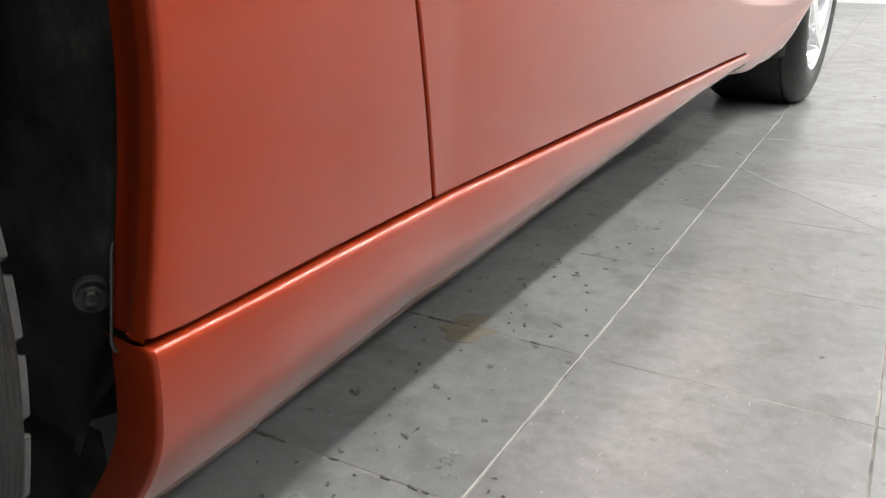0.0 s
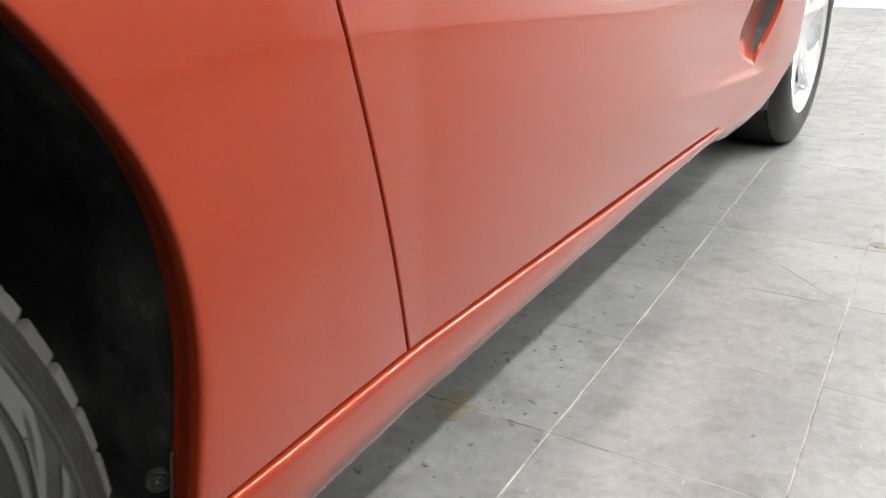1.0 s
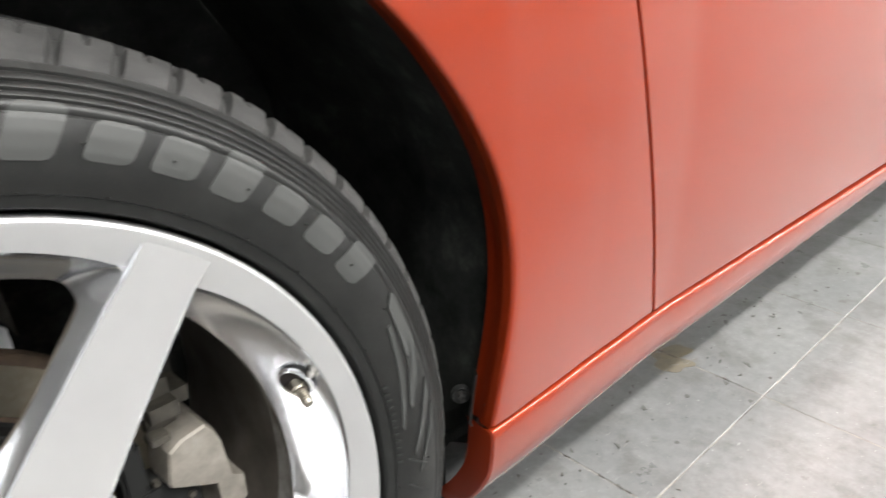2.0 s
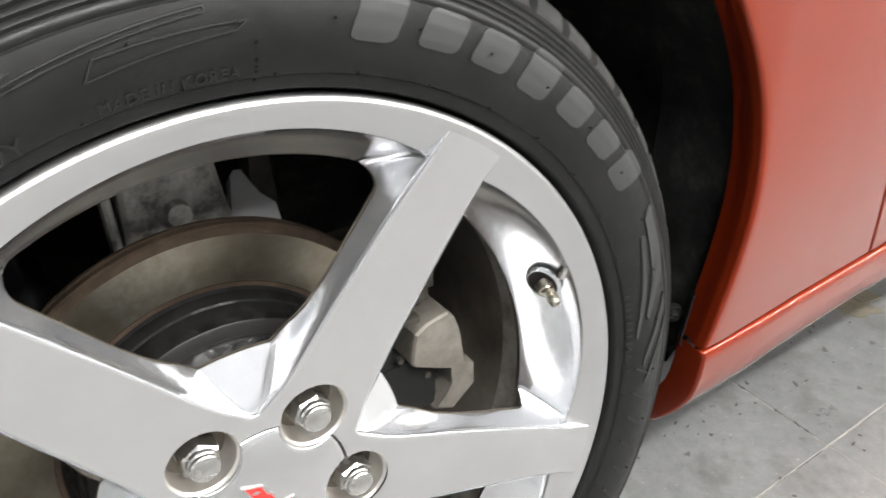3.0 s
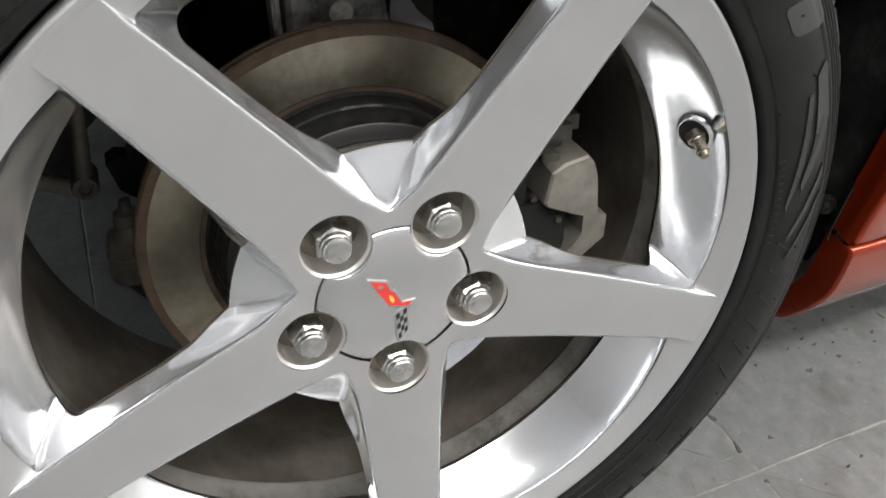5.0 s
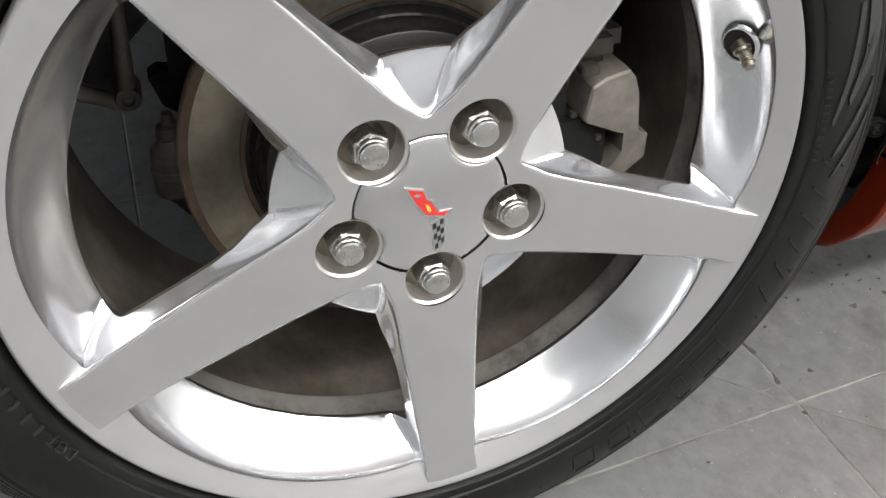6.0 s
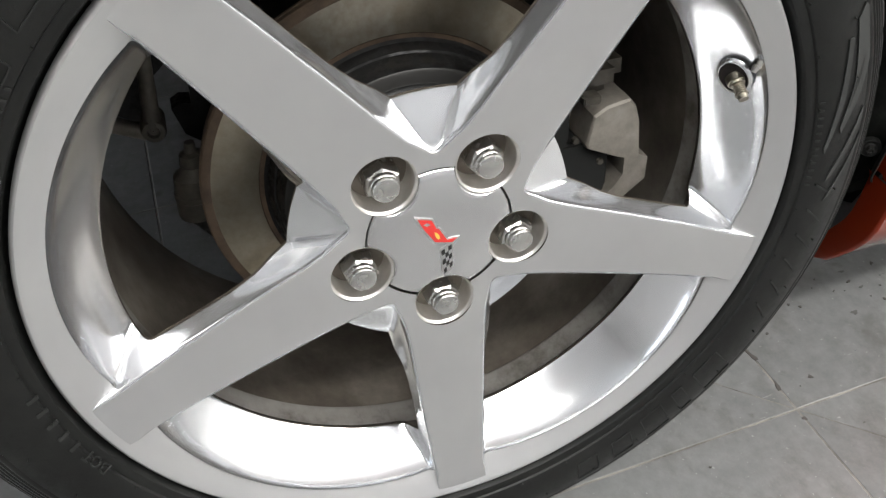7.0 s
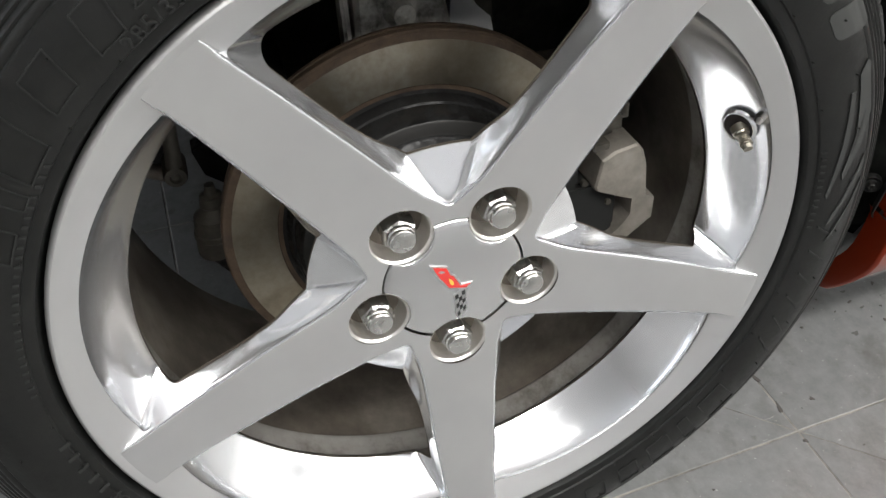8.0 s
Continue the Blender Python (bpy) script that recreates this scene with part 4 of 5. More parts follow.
    part("arm_bracket", bm, LINK, hub, "dark bracket beside the arm", 30)
    bm = bmesh.new()
    box(bm, -0.24, -0.13, -0.105, 0.070, -0.09, 0.045, 0.02)
    tube(bm, (-0.24, 0, 0.0), (-0.62, 0, 0.03), 0.022)
    tube(bm, (-0.20, -0.085, 0.03), (-0.26, -0.10, 0.18), 0.018, 0.018)
    part("hub_carrier", bm, BLACK, hub, "black hub carrier and drive shaft")


brakes(car)


# ---------- body ----------
CX = -0.915          # middle of the car
FRONT = 2.69         # front axle
SILL = [(0.30, 0.275), (0.395, 0.272), (0.684, 0.261), (1.2, 0.248), (1.777, 0.239), (2.4, 0.236)]
SHOULDER = [(-0.85, 0.62), (-0.7, 0.74), (-0.3, 0.86), (0.1, 0.89), (0.5, 0.86), (0.9, 0.82), (1.6, 0.80), (2.2, 0.82), (2.7, 0.81), (3.2, 0.70), (3.6, 0.52)]


def gill_edges(z):
    """Rear and front edge of the gill behind the front wheel, at a height."""
    rear = interp(z, [(0.335, 1.978), (0.347, 1.938), (0.358, 1.908), (0.370, 1.880), (0.381, 1.862), (0.394, 1.849), (0.408, 1.845), (0.424, 1.850), (0.44, 1.863), (0.472, 1.894), (0.62, 2.02)])
    fore = interp(z, [(0.26, 1.975), (0.335, 1.986), (0.346, 2.003), (0.370, 2.034), (0.408, 2.076), (0.450, 2.113), (0.62, 2.215), (0.80, 2.25)])
    return rear, fore


def scoop(y, z):
    """How deep the gill's floor lies under the skin."""
    rear, fore = gill_edges(z)
    d = max(min(y, fore) - rear, 0.0)
    return (0.140 * d + 0.0015 * smooth01(0, 0.012, d)) * smooth01(0.333, 0.342, z) * (1 - smooth01(0.57, 0.62, z))


def skin(y, z):
    """How far out the right side of the body stands."""
    x = interp(y, [(-0.85, -0.16), (-0.6, -0.05), (-0.3, 0.004), (0.0, 0.020), (0.3, 0.018), (0.42, 0.013), (0.55, 0.002), (0.7, -0.008), (1.2, -0.010), (1.55, -0.0105), (1.65, -0.0100), (1.75, -0.0085), (1.85, -0.0055), (1.95, -0.0010), (2.05, 0.0045), (2.15, 0.0100), (2.25, 0.0145), (2.45, 0.020), (2.9, 0.014), (3.2, -0.05), (3.5, -0.25), (3.64, -0.5)])
    x -= 0.22 * (z - 0.47) ** 2
    if z > 0.63:
        x -= 0.9 * (z - 0.63) ** 2
    # the fender draws in round the upper wheel opening
    x -= 0.0055 * smooth01(0.38, 0.55, z) * (1 - smooth01(0.42, 0.60, y))
    # hollow running along the door into the gill
    ledge = interp(y, [(1.30, 0.368), (1.55, 0.348), (1.78, 0.323), (1.95, 0.311), (2.15, 0.302)])
    rise = interp(y, [(1.30, 0.075), (1.70, 0.050), (2.15, 0.036)])
    up = min(max((z - ledge) / rise, 0.0), 1.0)
    cove = (1 - (1 - up) ** 2) * (1 - smooth01(ledge + rise, ledge + 0.26, z))
    x -= 0.0095 * smooth01(1.22, 1.85, y) * (1 - smooth01(1.98, 2.15, y)) * cove
    # tuck under towards the front wheel
    x -= 0.006 * smooth01(1.8, 2.3, y) * (1 - smooth01(0.24, 0.36, z))
    return x


def rolled(d, roll):
    """How far a rolled edge of that radius falls back at the distance d from it."""
    return roll - math.sqrt(max(roll * roll - (roll - d) ** 2, 0.0)) if d < roll else 0.0


def gill_skin(y, z):
    return skin(y, z) - scoop(y, z)


def sheet(bm, a, b, n, roll=0.0, shape=skin):
    """Skin between two equally long rows of (y, z), n steps across; roll: radius to which the first row's edge is rounded."""
    loops = []
    near = (0.0, 0.0003, 0.0008, 0.0015, 0.0025) if roll else ()
    for k in range(n + 1 + len(near)):
        row = []
        for p, q in zip(a, b):
            reach = math.hypot(q[0] - p[0], q[1] - p[1])
            d = near[k] if k < len(near) else roll + (reach - roll) * (k - len(near)) / n
            t = d / reach
            y, z = p[0] + (q[0] - p[0]) * t, p[1] + (q[1] - p[1]) * t
            row.append((shape(y, z) - rolled(d, roll), y, z))
        loops.append(row)
    return strip(bm, loops, False)


def hem(bm, edge, away, depth=0.014, radius=0.0018):
    """Rounds a panel's edge inwards. edge: row of points on the skin; away: (dy, dz) into the gap for each."""
    loops = []
    for f, g in ((0.0, 0.0), (0.35, 0.1), (0.8, 0.45), (1.0, 1.0), (1.0, depth / radius)):
        loops.append([(x - g * radius, y + f * radius * d[0], z + f * radius * d[1]) for (x, y, z), d in zip(edge, away)])
    strip(bm, loops, False)


def on_skin(row):
    return [(skin(y, z), y, z) for y, z in row]


def door_gap(z):
    return interp(z, [(0.20, 0.692), (0.262, 0.6775), (0.30, 0.6675), (0.40, 0.642), (0.50, 0.616), (0.61, 0.588), (0.72, 0.559), (0.9, 0.50)])


GAPW = 0.0036
ROLL = 0.0040


def arch_points(cy, cz, r0, bottom_front, bottom_rear, n=64):
    """Edge of a wheel opening from its front foot over the top to its rear foot, as (y, z)."""
    out = []
    a0 = math.degrees(math.atan2(bottom_front[1] - cz, bottom_front[0] - cy))
    a1 = 180 - math.degrees(math.atan2(bottom_rear[1] - cz, cy - bottom_rear[0]))
    rf, rr = math.hypot(bottom_front[0] - cy, bottom_front[1] - cz), math.hypot(bottom_rear[0] - cy, bottom_rear[1] - cz)
    for k in range(n):
        a = a0 + (a1 - a0) * k / (n - 1)
        u = (a - a0) / (a1 - a0)
        r = r0 + (rf - r0) * (1 - smooth01(0, 0.18, u)) + (rr - r0) * smooth01(0.87, 1.0, u)
        out.append((cy + r * math.cos(radians(a)), cz + r * math.sin(radians(a))))
    return out


def flange(bm, pts, cy, cz, depth, flare, roll=0.0):
    """The rolled lip of a wheel opening."""
    loops = []
    for f, dx in ((0.0, 0.0), (0.0012, -0.0016), (0.0028, -0.0045), (0.004, -0.009), (0.004 + flare * 0.6, -depth * 0.6), (0.004 + flare, -depth)):
        row = []
        for y, z in pts:
            d = math.hypot(y - cy, z - cz)
            row.append((skin(y, z) + dx - roll, y + (y - cy) / d * f * -0.0 + (y - cy) / d * (f if f > 0.004 else 0), z + (z - cz) / d * (f if f > 0.004 else 0)))
        loops.append(row)
    strip(bm, loops, False)


# rear quarter panel
bm = bmesh.new()
gap_side = [(door_gap(z) - GAPW, z) for z in np.linspace(interp(0.675, SILL) + 0.003, 0.845, 22)]
top_side = [(y, interp(y, SHOULDER)) for y in np.linspace(0.50, -0.70, 22)]
tail_side = [(interp(z, [(0.26, -0.74), (0.5, -0.82), (0.75, -0.71)]), z) for z in np.linspace(0.73, 0.26, 10)]
# matched by arc from the front foot so that rows stay short near the door
outer = [(p.x, p.y) for p in resample(gap_side, 60)[:-1]] + [(p.x, p.y) for p in resample([gap_side[-1]] + top_side, 70)[:-1]] + [(p.x, p.y) for p in resample([top_side[-1]] + tail_side, 31)]
inner = []
arc = arch_points(0.0, RS, 0.4395, (0.397, 0.2752), (-0.41, 0.26), 400)
for k in range(160):
    u = k / 159
    u = interp(u, [(0, 0), (59 / 159, 0.36), (129 / 159, 0.83), (1, 1)])
    inner.append(arc[min(399, int(round(u * 399)))])
sheet(bm, inner, outer, 32, ROLL)
hem(bm, on_skin(gap_side), [(1, 0)] * len(gap_side))
bottom = [(0.397 + (door_gap(0.262) - GAPW - 0.397) * k / 14, 0) for k in range(15)]
bottom = [(y, inner[0][1] + (outer[0][1] - inner[0][1]) * k / 14) for k, (y, _) in enumerate(bottom)]
hem(bm, [(x - rolled(y - bottom[0][0], ROLL), y, z) for x, y, z in on_skin(bottom)], [(0, -1)] * 15)
flange(bm, [(0.3962, 0.2722)] + arc[::3], 0.0, RS, 0.030, 0.002, ROLL)
part("rear_fender", bm, PAINT, car, "orange rear fender with rolled wheel arch", 40)

# door
bm = bmesh.new()
back = [(door_gap(z) + GAPW, z) for z in np.linspace(interp(0.68, SILL) + 0.0018, 0.80, 110)]
fore = [(1.79, z) for z in np.linspace(interp(1.79, SILL) + 0.0018, 0.80, 110)]
sheet(bm, back, fore, 90)
hem(bm, on_skin(back), [(-1, 0)] * 110)
low = [(back[0][0] + (1.79 - back[0][0]) * k / 30, 0) for k in range(31)]
low = [(y, back[0][1] + (fore[0][1] - back[0][1]) * k / 30) for k, (y, _) in enumerate(low)]
hem(bm, on_skin(low), [(0, -1)] * 31)
part("door", bm, PAINT, car, "orange door with a hollow running to the gill", 40)

# front fender with the gill
bm = bmesh.new()
arc_f = arch_points(FRONT, 0.325, 0.366, (FRONT + 0.365, 0.25), (FRONT - 0.352, 0.295), 800)[::-1]
rear_edge = [(1.7890, z) for z in np.linspace(0.242, 0.80, 140)]
gill_line = [(gill_edges(z)[1], z) for z in np.linspace(0.2601, 0.80, 140)]
over = [(y, interp(y, SHOULDER)) for y in np.linspace(2.29, 3.5, 40)]
nose = [(interp(z, [(0.22, 3.52), (0.56, 3.6)]), z) for z in np.linspace(0.55, 0.22, 12)]
sheet(bm, rear_edge, gill_line, 100, 0.0, gill_skin)
outer = gill_line[:-1] + [(p.x, p.y) for p in resample([gill_line[-1]] + over, 90)[:-1]] + [(p.x, p.y) for p in resample([over[-1]] + nose, 25)]
m_all = len(outer)
inner = []
for k in range(m_all):
    u = interp(k / (m_all - 1), [(0, 0), (139 / (m_all - 1), 0.40), (228 / (m_all - 1), 0.85), (1, 1)])
    inner.append(arc_f[min(799, int(round(u * 799)))])
sheet(bm, inner, outer, 90)
# front wall of the gill
gill_row = [(y, z) for y, z in gill_line if scoop(y, z) > 0.002]
strip(bm, [[(skin(y, z) - min(d, scoop(y, z)), y + e, z) for y, z in gill_row] for d, e in ((0.0, 0.0), (0.0010, -0.0004), (0.0022, 0.0002), (0.011, 0.002))], False)
flange(bm, arc_f[::6], FRONT, 0.325, 0.04, 0.004)
part("front_fender", bm, PAINT, car, "orange front fender with a deep gill", 40)

# dark insert in the gill, with a black strip painting a slot's shade
bm = bmesh.new()
strip(bm, [[(skin(y, z) - min(d, scoop(y, z) + 0.004), y + e, z) for y, z in gill_row] for d, e in ((0.0095, 0.004), (0.0105, 0.001), (0.0125, 0.000), (0.09, -0.008))], False)
gill = part("side_gill", bm, LINER, car, "dark grey insert of the side gill")
bm = bmesh.new()
slot_row = [(y, z) for y, z in gill_row if z > 0.40]
strip(bm, [[(skin(y, z) - min(d, scoop(y, z)), y + e, z) for y, z in slot_row] for d, e in ((0.0125, 0.004), (0.0125, -0.0035), (0.021, -0.0045), (0.021, 0.004))], False)
part("slot", bm, GAP, gill, "black strip standing in for a shaded slot")


# rocker panel below the door
bm = bmesh.new()
rows = []
ys = list(np.linspace(0.0, 1.0, 60))
PROFILE = [(-0.020, -0.000), (-0.006, 0.0000), (-0.0025, -0.0004), (-0.0005, -0.0018), (0.0008, -0.0045), (0.0010, -0.009), (0.0006, -0.024), (-0.0012, -0.040), (-0.0045, -0.051), (-0.0095, -0.060), (-0.017, -0.0715), (-0.029, -0.0865), (-0.040, -0.0985), (-0.052, -0.1045), (-0.060, -0.1055)]
for dx, dz in PROFILE:
    row = []
    for u in ys:
        back_y = 0.3985
        y = back_y + (1.775 - 0.09 * min(-dz / 0.07, 1.0) - back_y) * u
        zt = interp(y, SILL) - 0.0020
        sag = interp(y, [(0.39, 1.16), (0.55, 1.10), (0.8, 1.02), (1.2, 0.76), (1.8, 0.33)])
        tuck = (1 - smooth01(0.40, 0.50, y)) * interp(-dz, [(0, 0.002), (0.05, 0.004), (0.1, 0.004)])
        row.append((skin(y, 0.27) + 0.003 + dx - tuck, y, zt + dz * sag))
    rows.append(row)
strip(bm, rows, False)
# rolled rear end of the rocker
end = [r[0] for r in rows[1:14]]
back_end = [[(x - d, y + e, z) for x, y, z in end] for d, e in ((0, 0), (0.0012, -0.0016), (0.004, -0.0026), (0.033, 0.000))]
strip(bm, back_end, False)
part("rocker_panel", bm, PAINT, car, "orange rocker panel, dusty towards the floor", 50)

# black sheets behind the seams, added as the shade in the gaps
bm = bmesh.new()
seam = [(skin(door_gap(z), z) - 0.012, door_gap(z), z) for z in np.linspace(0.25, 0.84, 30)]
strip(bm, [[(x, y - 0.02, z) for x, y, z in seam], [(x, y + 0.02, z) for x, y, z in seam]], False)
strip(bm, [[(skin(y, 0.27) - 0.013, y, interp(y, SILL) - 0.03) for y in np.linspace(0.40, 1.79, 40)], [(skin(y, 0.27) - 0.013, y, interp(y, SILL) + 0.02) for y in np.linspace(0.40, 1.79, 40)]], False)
part("seam_shadow_strip", bm, GAP, car, "black sheets standing in for the shade in the panel seams")

# lower corner of the front fender, behind the front wheel
bm = bmesh.new()
loops = []
for dx, dz in [(0.0, 0.0), (0.0002, -0.008)] + [(dx - 0.0010, dz) for dx, dz in PROFILE[6:]]:
    row = []
    for u in np.linspace(0, 1, 40):
        y_0 = 1.7785 - 0.09 * min(-dz / 0.07, 1.0)
        y = y_0 + (2.325 - y_0) * u
        top = 0.2421 + max(y - 1.789, 0) * 0.0966 + min(y - 1.7785, 0) * -0.005
        low = interp(y, [(1.68, 0.199), (1.838, 0.190), (1.9, 0.188), (2.03, 0.193), (2.132, 0.204), (2.2, 0.222), (2.26, 0.250), (2.34, 0.290)])
        row.append((skin(y, top) + dx * interp(y, [(1.70, 1.0), (1.86, 0.35), (2.33, 0.15)]), y, top + dz / 0.108 * (top - low)))
    loops.append(row)
strip(bm, loops, False)
part("fender_foot", bm, PAINT, car, "orange foot of the front fender", 50)

# wheel-arch liner
bm = bmesh.new()
loops = []
edge = [(0.402, 0.170), (0.400, 0.21), (0.3965, 0.25)] + arc[::5] + [(-0.41, 0.24), (-0.41, 0.17)]
for x, d in ((-0.020, 0.0095), (-0.030, 0.013), (-0.034, 0.019), (-0.06, 0.024), (-0.12, 0.026), (-0.125, 0.031), (-0.20, 0.032), (-0.36, 0.022)):
    row = []
    for n_, (y, z) in enumerate(edge):
        dy, dz = y, max(z - RS, -0.05)
        q = math.hypot(dy, dz)
        wave = 0.003 * math.sin(n_ * 0.55) * (x < -0.05)
        inset = 0.07 * (1 - smooth01(0.17, 0.27, z)) * (y > 0)
        row.append((x - inset, y + dy / q * (d + wave), z + dz / q * (d + wave)))
    loops.append(row)
strip(bm, loops, False)
strip(bm, [[(-0.135, 0.432, 0.165), (-0.11, 0.428, 0.175), (-0.055, 0.425, 0.205), (-0.035, 0.42, 0.26)], [(-0.40, 0.440, 0.12), (-0.40, 0.435, 0.16), (-0.40, 0.435, 0.20), (-0.40, 0.43, 0.26)]], False)
strip(bm, [[(-0.10, 0.436, 0.05), (-0.10, 0.434, 0.17)], [(-0.45, 0.436, 0.05), (-0.45, 0.434, 0.17)]], False)
part("arch_liner", bm, LINER, car, "black plastic wheel-arch liner")
bm = bmesh.new()
lower = [(-0.60, 0.34), (-0.45, 0.30), (-0.30, 0.262), (-0.24, 0.278), (-0.20, 0.300), (-0.17, 0.332), (-0.135, 0.335), (-0.125, 0.20), (-0.10, 0.12), (0.20, 0.12), (0.46, 0.12)]
rows = [[(x, p.x, z if z else p.y) for p in resample(lower, 40)] for x, z in ((-0.362, 0.92), (-0.362, None), (-0.368, None), (-0.368, 0.92))]
strip(bm, rows, False)
part("arch_inner_wall", bm, LINER, car, "black inner wall of the wheel well")
bm = bmesh.new()
strip(bm, [[(x, FRONT + (y - FRONT) * k, 0.325 + (z - 0.325) * k) for y, z in [(2.32, 0.17), (2.325, 0.24)] + arc_f[::12]] for x, k in ((-0.035, 1.02), (-0.05, 1.05), (-0.34, 1.06))], False)
strip(bm, [[(-0.34, 2.30, 0.12), (-0.34, 2.30, 0.60)], [(-0.34, 3.1, 0.12), (-0.34, 3.1, 0.60)]], False)
part("arch_liner", bm, LINER, car, "black plastic liner of the front wheel arch")
# bolt of the liner, in a dished washer
BOLT_AT, BOLT_WAY = Vector((-0.0385, 0.4015, 0.2855)), Vector((0.80, -0.60, 0.0)).normalized()


def bolt_ring(out, r, n):
    side = Vector((-BOLT_WAY.y, BOLT_WAY.x, 0))
    return [tuple(BOLT_AT + BOLT_WAY * out + side * (r * math.cos(2 * math.pi * k / n)) + Vector((0, 0, r * math.sin(2 * math.pi * k / n)))) for k in range(n)]


bm = bmesh.new()
strip(bm, [bolt_ring(out, r, 32) for out, r in ((-0.004, 0.0086), (0.0016, 0.0086), (0.0024, 0.0082), (0.0024, 0.0077), (0.0014, 0.0071), (0.0004, 0.0054), (0.0006, 0.0026))])
part("liner_washer", bm, MARK, car, "black dished washer with a worn rim", 40)
bm = bmesh.new()
strip(bm, [bolt_ring(out, r, 24) for out, r in ((0.0004, 0.0045), (0.0014, 0.0045), (0.0018, 0.0036))])
strip(bm, [bolt_ring(out, r, 6) for out, r in ((0.0018, 0.0035), (0.0060, 0.0035), (0.0066, 0.0031), (0.0066, 0.0025), (0.0045, 0.0021), (0.0045, 0.0004))])
part("liner_bolt", bm, HAT, car, "dull grey hex bolt in the liner", 25)
# thin bead along the liner's edge, beside the wheel arch
bm = bmesh.new()
bead = [(0.4035, 0.3150), (0.4018, 0.3100), (0.4005, 0.3010), (0.3988, 0.2910), (0.3968, 0.2800), (0.3950, 0.2700), (0.3948, 0.2660), (0.3965, 0.2620)]
strip(bm, [[(-0.0200 + dx, y + dy, z) for y, z in bead] for dx, dy in ((-0.0030, 0.0010), (-0.0010, -0.0002), (0.0, -0.0006), (0.0004, 0.0002), (0.0, 0.0012), (-0.010, 0.008))], False)
part("liner_bead", bm, MARK, car, "dark grey edge of the liner", 40)

# the rest of the shell: bonnet, tail, far side, floor pan
bm = bmesh.new()
loops = []
for y in np.linspace(-0.80, 3.58, 60):
    zs = interp(y, SHOULDER)
    xs = skin(y, zs) - CX
    crown = interp(y, [(-0.8, 0.66), (-0.5, 0.84), (0.2, 0.93), (0.8, 0.90), (1.9, 0.90), (2.6, 0.82), (3.2, 0.70), (3.6, 0.5)])
    row = [(CX + xs, y, zs)]
    for k in range(1, 12):
        t = k / 12
        row.append((CX + xs * math.cos(math.pi * t), y, zs + (crown - zs) * math.sin(math.pi * t) ** 0.6 + 0.01 * math.sin(math.pi * t)))
    row += [(CX - xs, y, zs), (CX - xs - 0.02, y, zs - 0.25), (CX - xs + 0.02, y, 0.24)]
    loops.append(row)
strip(bm, loops, False)
nose, tail = loops[-1][:13], loops[0][:13]
part("upper_shell", bm, PAINT, car, "orange bonnet, tail and far side")
for name, edge, out, low, label in (("front_bumper", nose, 0.05, 0.17, "smooth orange front bumper"), ("rear_bumper", tail, -0.04, 0.36, "smooth orange rear bumper")):
    bm = bmesh.new()
    rows = []
    for f in (0.0, 0.15, 0.4, 0.7, 0.9, 1.0):
        rows.append([(CX + (x - CX) * (1 - 0.04 * f), y + out * math.sin(math.pi * min(f * 0.75 + 0.1, 1)) * math.cos((x - CX) / 1.3), z + (low - z) * f) for x, y, z in edge])
    strip(bm, rows, False)
    part(name, bm, PAINT, car, label, 60)
bm = bmesh.new()
box(bm, CX - 0.85, CX + 0.80, 0.46, 2.30, 0.17, 0.21, 0.01)
box(bm, CX - 0.52, CX + 0.50, 2.30, 3.4, 0.20, 0.25, 0.01)
box(bm, CX - 0.52, CX + 0.50, -0.78, -0.42, 0.24, 0.28, 0.01)
part("floor_pan", bm, LINER, car, "black underside")
bm = bmesh.new()
strip(bm, [[(CX + 0.5 * w * math.cos(math.pi * k / 16) , y, z + h * math.sin(math.pi * k / 16)) for k in range(17)] for y, w, z, h in ((-0.35, 1.0, 0.86, 0.02), (0.1, 1.25, 0.86, 0.2), (0.7, 1.3, 0.86, 0.36), (1.2, 1.3, 0.86, 0.36), (1.9, 1.45, 0.86, 0.06))], False)
part("cabin_glass", bm, GLASS, car, "dark cabin glass")


# ---------- front wheel, far along the car ----------
def plain_wheel(name, m, r_tyre, r_rim, width):
    wheel = new(name)
    wheel.parent = car
    wheel.matrix_basis = m
    tagged(wheel, "polished five-spoke alloy wheel with low-profile tyre")
    bm = bmesh.new()
    lathe(bm, [(0.004, r_rim - 0.003), (0.016, r_rim + 0.002), (0.020, r_rim + 0.008), (0.027, r_rim + 0.03), (0.026, r_rim + 0.05), (0.016, r_tyre - 0.016), (0.002, r_tyre - 0.005), (-0.02, r_tyre), (-0.0202, r_tyre - 0.006), (-0.028, r_tyre - 0.006), (-0.0282, r_tyre), (-width * 0.5, r_tyre), (-width * 0.5 - 0.0002, r_tyre - 0.006), (-width * 0.5 - 0.008, r_tyre - 0.006), (-width * 0.5 - 0.0082, r_tyre), (-width + 0.04, r_tyre - 0.001), (-width + 0.02, r_tyre - 0.012), (-width, r_rim + 0.03), (-width + 0.01, r_rim)], 120)
    for v in bm.verts:
        p = m @ v.co
        if p.z < 0.0015:
            v.co = m.inverted() @ Vector((p.x, p.y, 0.0015))
    part("tyre", bm, RUBBER, wheel, "black tyre")
    k = r_rim / 0.2588
    wheel_face(wheel, 18, k, None, r_rim)
    bm = bmesh.new()
    lathe(bm, [(-0.036, 0.2265 * k), (-0.06, 0.216 * k), (-width + 0.03, 0.215 * k), (-width + 0.01, r_rim)], 72)
    lathe(bm, [(-0.09, 0.02), (-0.09, 0.15)], 48)
    part("barrel", bm, BARREL, wheel)
    return wheel


